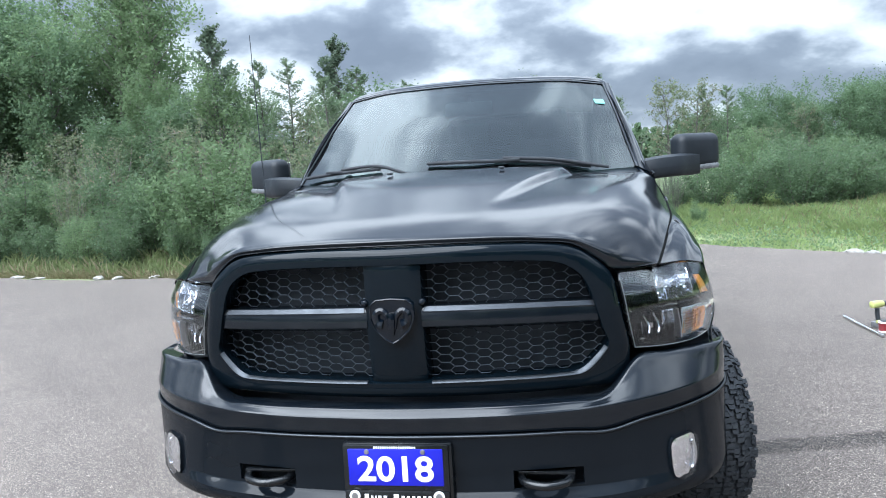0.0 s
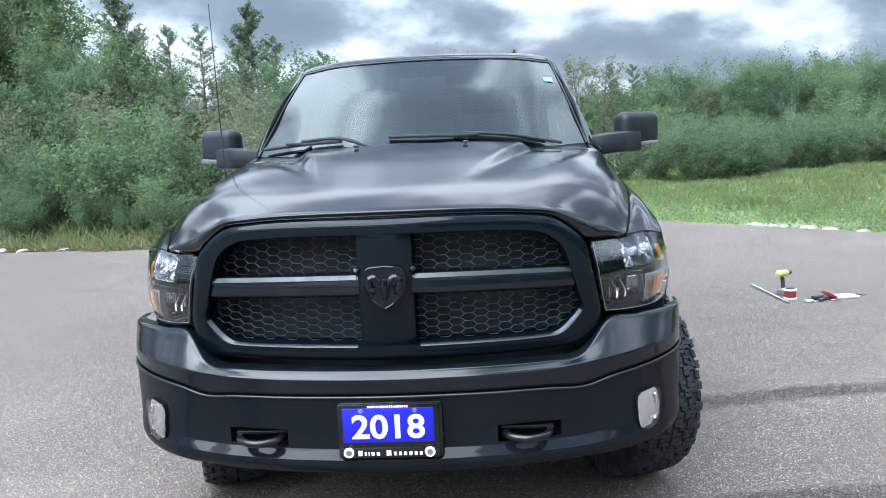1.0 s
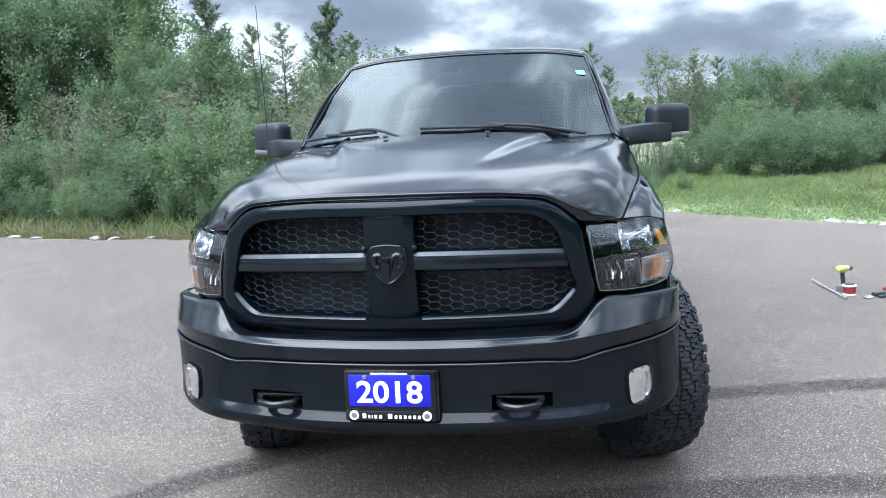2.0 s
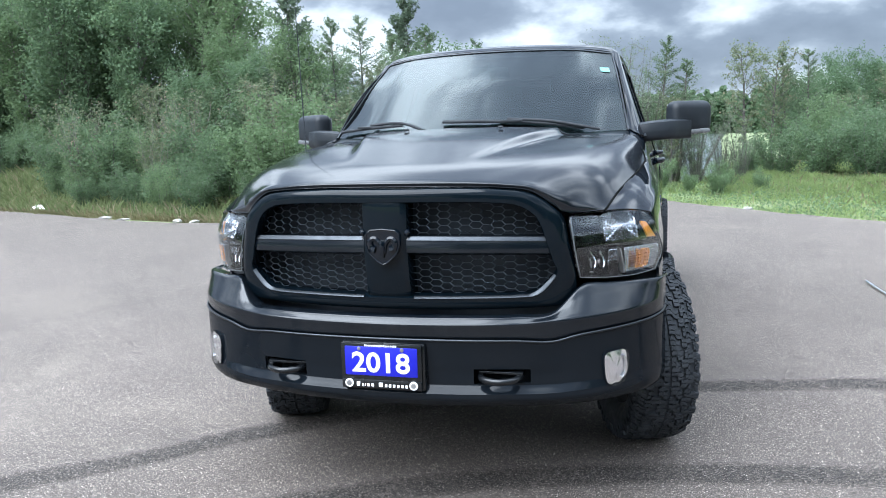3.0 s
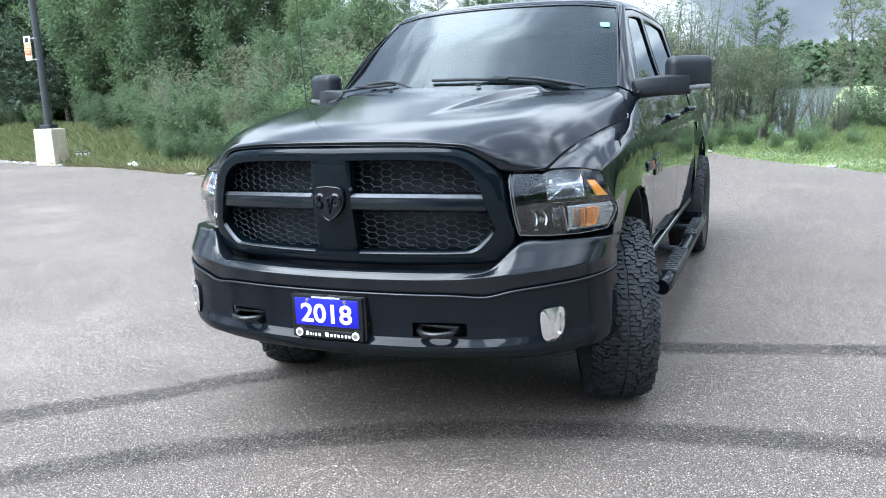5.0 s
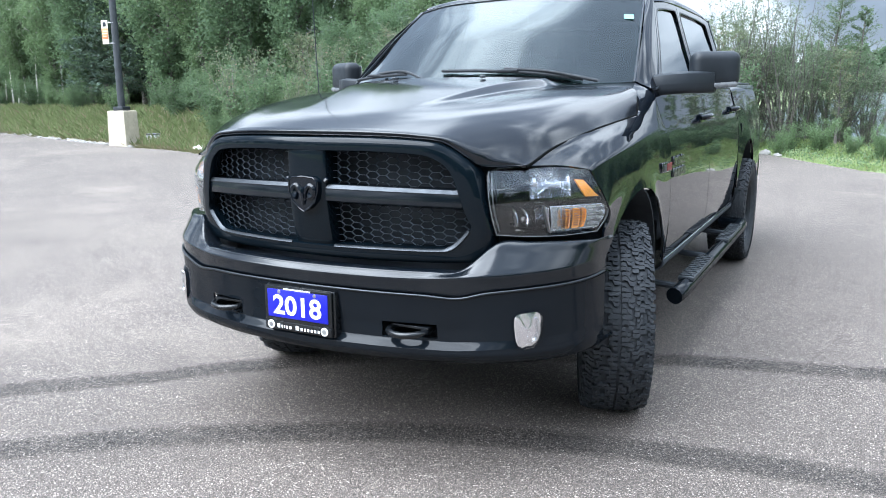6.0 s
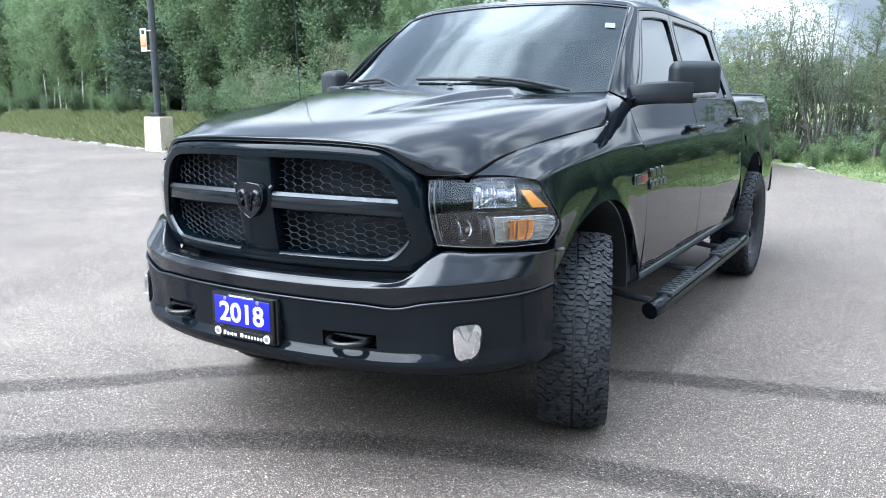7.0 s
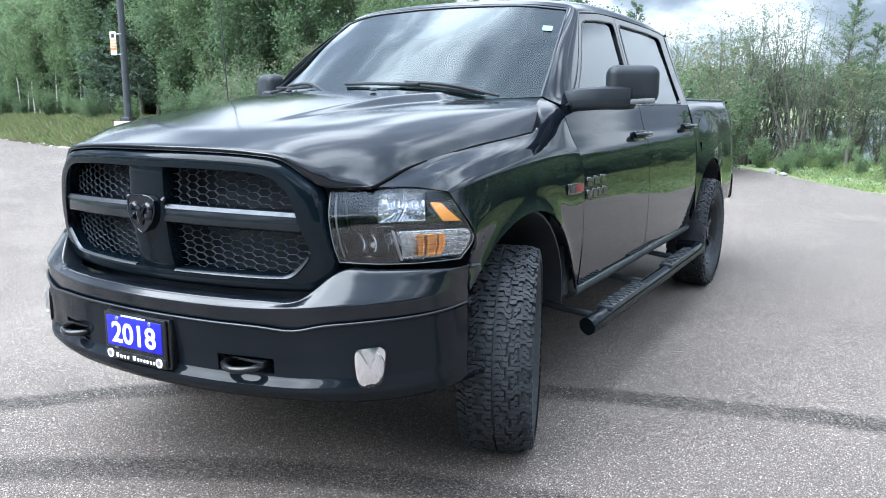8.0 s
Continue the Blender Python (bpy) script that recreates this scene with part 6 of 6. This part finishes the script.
# tree line beyond
for i in range(42):
    x = 4.4 + 0.95 * i + PR.uniform(-0.5, 0.5)
    if x < 7.2:
        y, h, kind = PR.uniform(32, 35), PR.uniform(5.0, 6.1), PR.choice((larch, larch, thin))
    elif x < 9.5:
        y, h, kind = PR.uniform(33, 36), PR.uniform(3.2, 4.0), PR.choice((larch, thin))
    else:
        y, h, kind = PR.uniform(34, 39) - max(0, x - 16) * 0.45, PR.uniform(3.7, 4.7), PR.choice((deep, fresh, deep, thin))
    grow_at(kind, x, y, h, 5.0)
    if x > 6:
        grow_at(deep, x + PR.uniform(-1, 1), y + PR.uniform(2, 5), PR.uniform(3.0, 3.7) * (1.24 if x > 10 else 1.0), 5.0)
        grow_at(PR.choice((dark_shrub, green_shrub)), x + PR.uniform(-1, 1), y - PR.uniform(1.5, 3.5), PR.uniform(1.6, 2.6), 2.0)
# unseen woods added to close the lot to the side and behind, for the reflections
for i in range(62):
    a = radians(24 - 4.0 * i)
    near = math.cos(a) > 0.1
    r = (22 if near else 37) + PR.uniform(-2, 2)
    x, y = 2 + r * math.cos(a), -8 + 1.15 * r * math.sin(a)
    if (x > 17 or y < -20 or x < -20) and not (x < 0 and y > 2):
        # those behind are kept lower, to let more light in under the truck
        grow_at(deep, x, y, PR.uniform(6.5, 9.5) * (1.0 if near else 0.65), 5.0)
        if near:
            grow_at(dark_shrub, x - 1.5, y + PR.uniform(-1, 1), PR.uniform(1.8, 3.0), 2.0)

# the lake and the far shore
LAKE = [(-9, 60), (-6, 28), (-4.5, 24), (-1, 21.9), (1.5, 21.4), (2.7, 22.0), (3.4, 30), (9.5, 119), (24, 300), (-60, 300)]
lake = part("water", ([(x, y, 0.0) for x, y in LAKE], [tuple(range(len(LAKE)))]), WATER, smooth=False)
tagged(lake, "pale lake behind the trees", "lake", kind="structure")


def far_woods():
    rs = np.random.RandomState(5)
    cs = []
    for i in range(300):
        x, y = rs.uniform(-130, 90), rs.uniform(302, 340)
        h = rs.uniform(11.0, 17.0)
        k = 260
        t = rs.uniform(0, 1, k)
        r = 4.2 * np.sqrt(np.clip(1 - (2 * t - 0.8) ** 2, 0.05, 1)) * rs.uniform(0.3, 1, k)
        a = rs.uniform(0, 6.28, k)
        cs.append(np.stack([x + r * np.cos(a), y + r * np.sin(a), 0.2 + h * t], 1))
    v, f = leaf_quads(np.concatenate(cs), 1.7, rs, 1.2)
    ob = new("far_woods", raw_mesh("far_woods", v, f, LEAF_B))
    return tagged(ob, "dark woods on the far shore of the lake", "woods", kind="stuff")


far_woods()


def blades(name, spots, hs, mat, label, lean=0.5, seed=1, width=0.012):
    rs = np.random.RandomState(seed)
    n = len(spots)
    a = rs.uniform(0, 6.28, n)
    z = np.array([ground_z(x, y) for x, y in spots])
    base = np.stack([spots[:, 0], spots[:, 1], z - 0.02], 1)
    side = np.stack([np.cos(a), np.sin(a), 0 * a], 1) * (width * rs.uniform(0.7, 1.5, n))[:, None]
    tilt = np.stack([-np.sin(a), np.cos(a), 0 * a], 1) * (hs * lean * rs.normal(size=n))[:, None]
    mid = base + tilt * 0.4 + np.stack([0 * a, 0 * a, hs * 0.6], 1)
    tip = base + tilt + np.stack([0 * a, 0 * a, hs], 1)
    v = np.stack([base - side, base + side, mid + side * 0.8, tip, mid - side * 0.8], 1).reshape(-1, 3)
    ob = new(name, raw_mesh(name, v, np.arange(5 * n).reshape(-1, 5), mat))
    return tagged(ob, label, "grass", kind="stuff")


edge_line = spl(LOT, 10)


def in_lot(x, y, edge_line=edge_line):
    inside, n = np.zeros(len(x), bool), len(edge_line)
    for i in range(n):
        (x1, y1), (x2, y2) = edge_line[i], edge_line[(i + 1) % n]
        c = ((y1 > y) != (y2 > y)) & (x < (x2 - x1) * (y - y1) / (y2 - y1 + 1e-12) + x1)
        inside ^= c
    return inside


rs = np.random.RandomState(8)
# verge below the wooded bank
n = 110000
sv, dv = rs.uniform(-3, 42, n) ** 1.0, rs.uniform(0, 1, n) ** 1.6 * 4.2
px, py = -5.6 - 0.951 * sv + 0.308 * dv, 10.05 + 0.308 * sv + 0.951 * dv
ok = ~in_lot(px, py - 0.05)
px, py, dv = px[ok], py[ok], dv[ok]
dry = rs.uniform(size=len(px)) < np.clip(0.95 - 0.28 * dv, 0.26, 0.9)
P = np.stack([px, py], 1)
blades("verge_grass", P[~dry], rs.uniform(0.08, 0.42, (~dry).sum()), VERGE, "tall green grass on the verge", 0.5, 2, 0.007)
blades("dry_verge_grass", P[dry], rs.uniform(0.04, 0.20, dry.sum()), HAY, "dry straw-coloured grass along the asphalt", 1.0, 3, 0.006)
# the open grass field
n = 420000
px, py = rs.uniform(-3.5, 26, n), 9.0 + rs.uniform(0, 1, n) ** 1.35 * 24
patch_ = np.array([noise.noise((x * 0.9, y * 0.9, 1.7)) for x, y in zip(px, py)])
ok = ~in_lot(px, py - 0.03) & ~in_lot(px, py, LAKE) & (py > 22 - 2.6 * px - 4) & (rs.uniform(size=n) < 0.65 + 0.6 * patch_)
px, py, patch_ = px[ok], py[ok], patch_[ok]
P = np.stack([px, py], 1)
dry = rs.uniform(size=len(px)) < 0.05
away = np.concatenate([np.sqrt(((P[i : i + 20000, None] - edge_line[None]) ** 2).sum(2).min(1)) for i in range(0, len(P), 20000)])
short = np.clip(0.25 + away / 5.0, 0.25, 1.0)
blades("field_grass", P[~dry], (0.05 + 0.22 * np.clip(patch_ + 0.35, 0, 1) + rs.uniform(0, 0.12, len(px)))[~dry] * short[~dry], GRASS, "lush green grass and weeds of the field", 0.45, 4, 0.0045)
blades("dry_field_grass", P[dry], rs.uniform(0.15, 0.38, dry.sum()) * short[dry], HAY, "pale dry stalks among the grass", 0.25, 5, 0.005)
# broad weeds in the field and on the verge
pick = rs.permutation(len(P))[:15000]
wc = np.concatenate([np.stack([P[pick, 0], P[pick, 1], [ground_z(x, y) + 0.1 for x, y in P[pick]]], 1) + rs.normal(size=(len(pick), 3)) * (0.06, 0.06, 0.05) for _ in range(4)])
tagged(new("weeds", raw_mesh("weeds", *leaf_quads(wc, 0.036, rs, 1.5), LEAF_A)), "broad-leaved weeds in the grass", "weeds", kind="stuff")

# ---- stones along the asphalt edge ----


def stone_data(seed, sx, sy, sz):
    bm = bmesh.new()
    bmesh.ops.create_icosphere(bm, subdivisions=2, radius=1.0)
    for v in bm.verts:
        k = 1 + 0.28 * noise.noise(v.co * 1.3 + Vector((seed * 3.1, 0, 0))) + 0.1 * noise.noise(v.co * 4 + Vector((seed, 5, 0)))
        v.co = Vector((v.co.x * sx * k, v.co.y * sy * k, max(v.co.z * sz * k, -sz * 0.5)))
    d = [tuple(v.co) for v in bm.verts], [tuple(v.index for v in f.verts) for f in bm.faces]
    bm.free()
    return d


for i, (x, y, sx, sy, sz) in enumerate(((4.62, 10.42, 0.16, 0.10, 0.06), (4.80, 10.22, 0.14, 0.09, 0.05), (4.95, 10.06, 0.10, 0.08, 0.05), (5.20, 9.78, 0.15, 0.10, 0.06), (5.42, 9.56, 0.12, 0.09, 0.05), (5.75, 9.20, 0.11, 0.08, 0.04),
                                        (-6.98, 10.52, 0.13, 0.08, 0.04), (-7.75, 10.60, 0.14, 0.09, 0.04), (-8.2, 10.68, 0.13, 0.10, 0.05), (-10.4, 11.35, 0.15, 0.09, 0.04), (-9.7, 11.0, 0.13, 0.08, 0.03),
                                        (-0.05, 17.05, 0.18, 0.12, 0.09), (0.25, 16.6, 0.12, 0.09, 0.05), (-14.6, 13.2, 0.16, 0.11, 0.07), (-15.1, 13.3, 0.14, 0.11, 0.06), (2.6, 12.85, 0.10, 0.08, 0.04), (-26, 16.8, 0.25, 0.15, 0.10), (-29, 17.8, 0.25, 0.15, 0.10))):
    ob = part("stone", stone_data(i, sx, sy, sz), STONE)
    ob.matrix_basis = pose(x, y, -0.01, 0, 0, 40 * i)
    tagged(ob, "pale rounded stone at the asphalt edge", "stone", "stones along the edge")


def edge_gravel():
    """Pale pebbles washed up along the far edge of the asphalt."""
    rnd = random.Random(12)
    parts_ = []
    pebble = stone_data(40, 1.0, 0.8, 0.6)
    line = spl([(-42, 22.1), (-34, 19.3), (-26, 16.5), (-20, 14.4), (-16.5, 13.35)], 60)
    for x, y in line:
        for _ in range(rnd.choice((0, 1, 1, 2))):
            r = rnd.uniform(0.03, 0.11)
            parts_.append(moved(pebble, pose(x + rnd.uniform(-0.15, 0.15), y + rnd.uniform(-0.05, 0.22), 0.0, 0, 0, rnd.uniform(0, 360)) @ Matrix.Diagonal((r, r, r, 1))))
    ob = part("edge_gravel", join(*parts_), STONE, fix=False)
    tagged(ob, "pale pebbles along the edge of the asphalt", "gravel", kind="stuff")


edge_gravel()
litter = part("paper_sack", stone_data(31, 0.34, 0.16, 0.11), WHITE)
litter.matrix_basis = pose(-13.6, 12.98, 0.02, 0, 0, -18)
tagged(litter, "crumpled white sack lying at the asphalt edge", "sack")

# ---- lamp post on its concrete footing ----
post = tagged(empty("lamp_post", pose(-17.35, 13.75, 0.0, 0, 0, 10)), "black steel lamp post on a square concrete footing", "lamp post")
foot = [[(sx * w, sy * w, z) for sx, sy in ((-1, -1), (1, -1), (1, 1), (-1, 1))] for w, z in ((0.31, -0.2), (0.305, 0.05), (0.285, 1.0), (0.27, 1.02))]
part("footing", ([p for r in foot for p in r], quads(4, 4, wrap=True) + [(3, 2, 1, 0), (12, 13, 14, 15)]), CONCRETE, post, "cast concrete footing", smooth=False)
part("collar", box(0.34, 0.34, 0.12, 0.015, (0, 0, 1.075)), TRIM, post)
part("pole", tube([(0, 0, 1.1), (0, 0, 8.0)], [0.10, 0.09], 20), POLEPAINT, post)
sign = part("sign", box(0.22, 0.012, 0.66, 0.004, (-0.26, -0.10, 3.24)), CREAM, post, "cream and orange notice on the pole")
part("orange_panel", box(0.20, 0.004, 0.30, 0.001, (-0.26, -0.109, 3.20)), ORANGE, sign)
part("dark_mark", box(0.11, 0.004, 0.12, 0.002, (-0.26, -0.109, 3.46)), DARK, sign)
for k in range(3):
    part("text_bar", box(0.15, 0.003, 0.022, 0.001, (-0.26, -0.1125, 3.27 - 0.07 * k)), CREAM, sign)
for z in (2.93, 3.50):
    part("bracket", box(0.40, 0.02, 0.03, 0.004, (-0.17, -0.085, z)), STEEL, sign)
ubox = tagged(empty("utility_box", pose(-17.2, 14.7, -0.05, 0, 0, 12)), "small pale utility box in the grass", "utility box")
part("cabinet", box(0.34, 0.26, 0.34, 0.03, (0, 0, 0.16)), WHITE, ubox)
part("cabinet_lid", box(0.37, 0.29, 0.04, 0.015, (0, 0, 0.34)), GREY, ubox)

# ---- tools left on the asphalt ----
drill = tagged(empty("cordless_drill", pose(3.02, 4.86, 0.0, 0, 0, 25) @ Matrix.Diagonal((0.88, 0.88, 0.88, 1))), "lime green cordless drill standing on its battery", "drill")
part("battery", box(0.075, 0.12, 0.055, 0.010, (0, 0, 0.029)), GREY, drill)
part("battery_cap", box(0.078, 0.06, 0.03, 0.008, (-0.002, -0.04, 0.065)), LIME, drill)
part("grip", tube(spl([(0, 0.0, 0.06), (0, 0.008, 0.12), (0, 0.015, 0.19)], 4), [0.022] * 9, 12), TRIM, drill)
part("motor_body", moved(lathe([(0.020, -0.085), (0.034, -0.075), (0.036, 0.0), (0.032, 0.045), (0.026, 0.055)], 20), pose(0, 0, 0.232, 0, 0, 0)), LIME, drill)
part("chuck", moved(lathe([(0.026, 0.056), (0.024, 0.085), (0.012, 0.105), (0.0, 0.108)], 16), pose(0, 0, 0.232)), TRIM, drill)
can = tagged(empty("red_tin", pose(3.02, 4.70, 0.0)), "round red tin with black and white rims", "tin")
part("tin_body", moved(lathe([(0.052, 0.006), (0.052, 0.075)], 28), pose(0, 0, 0, 0, -90, 0)), RED, can)
for z in (0.0, 0.075):
    part("tin_rim", moved(lathe([(0.055, z), (0.056, z + 0.006), (0.055, z + 0.012), (0.0, z + 0.012)], 28), pose(0, 0, 0, 0, -90, 0)), WHITE, can)
part("tin_lid", moved(lathe([(0.040, 0.0875), (0.038, 0.096), (0.0, 0.096)], 24), pose(0, 0, 0, 0, -90, 0)), TRIM, can)
bar = tagged(empty("breaker_bar", pose(2.905, 4.91, 0.014, 0, 0, 2)), "long bright steel breaker bar lying on the asphalt", "wrench")
part("shaft", tube([(0, -0.40, 0), (0, 0.16, 0)], 0.011, 12), FROST, bar)
part("handle_sleeve", tube(spl([(0, 0.14, 0), (0, 0.17, 0), (0, 0.40, 0)], 3), 0.015, 12), FROST, bar)
part("drive_head", box(0.028, 0.06, 0.024, 0.006, (0, -0.41, 0.0)), STEEL, bar)
ext = tagged(empty("socket_extension", pose(3.0, 4.72, 0.010, 0, 0, -60)), "short steel socket extension lying beside the bar", "socket")
part("stem", tube([(0, -0.07, 0), (0, 0.05, 0)], 0.007, 10), CHROME, ext)
part("socket", tube([(0, 0.04, 0.003), (0, 0.09, 0.003)], 0.013, 12), CHROME, ext)
ratchet = tagged(empty("ratchet_strap", pose(3.24, 4.56, 0.0, 0, 0, 20)), "black ratchet and buckles lying in a heap", "tool")
ring = [(0.04 * math.cos(a), 0.03 * math.sin(a), 0.012) for a in np.linspace(0, 6.28, 17)]
part("ring", moved(tube(ring, 0.008, 8, False), pose(-0.13, 0.0, 0)), STEEL, ratchet)
part("lever", box(0.15, 0.035, 0.022, 0.006, (0.02, 0, 0.013), 2, Matrix.Rotation(0.4, 3, "Z")), TRIM, ratchet)
part("spool", tube([(-0.05, 0.05, 0.02), (0.06, 0.05, 0.02)], 0.02, 12), TRIM, ratchet)
part("buckle", box(0.07, 0.05, 0.012, 0.004, (0.09, -0.04, 0.008)), CHROME, ratchet)
pouch = tagged(empty("tool_pouch", pose(3.44, 4.66, 0.0, 0, 0, 8)), "tan folded pouch with a red flap", "pouch")
part("pouch_body", box(0.20, 0.13, 0.022, 0.008, (0.05, 0, 0.012)), plastic("tan_cloth", (0.40, 0.36, 0.27), 0.85, 500.0, 0.4), pouch)
part("red_flap", box(0.11, 0.09, 0.03, 0.008, (-0.10, 0.0, 0.035), 2, Matrix.Rotation(0.5, 3, "Y")), RED, pouch)
part("cord", tube(spl([(0.13, 0.02, 0.01), (0.19, 0.05, 0.012), (0.24, 0.02, 0.008), (0.28, 0.05, 0.006)], 5), 0.004, 6), TRIM, pouch)
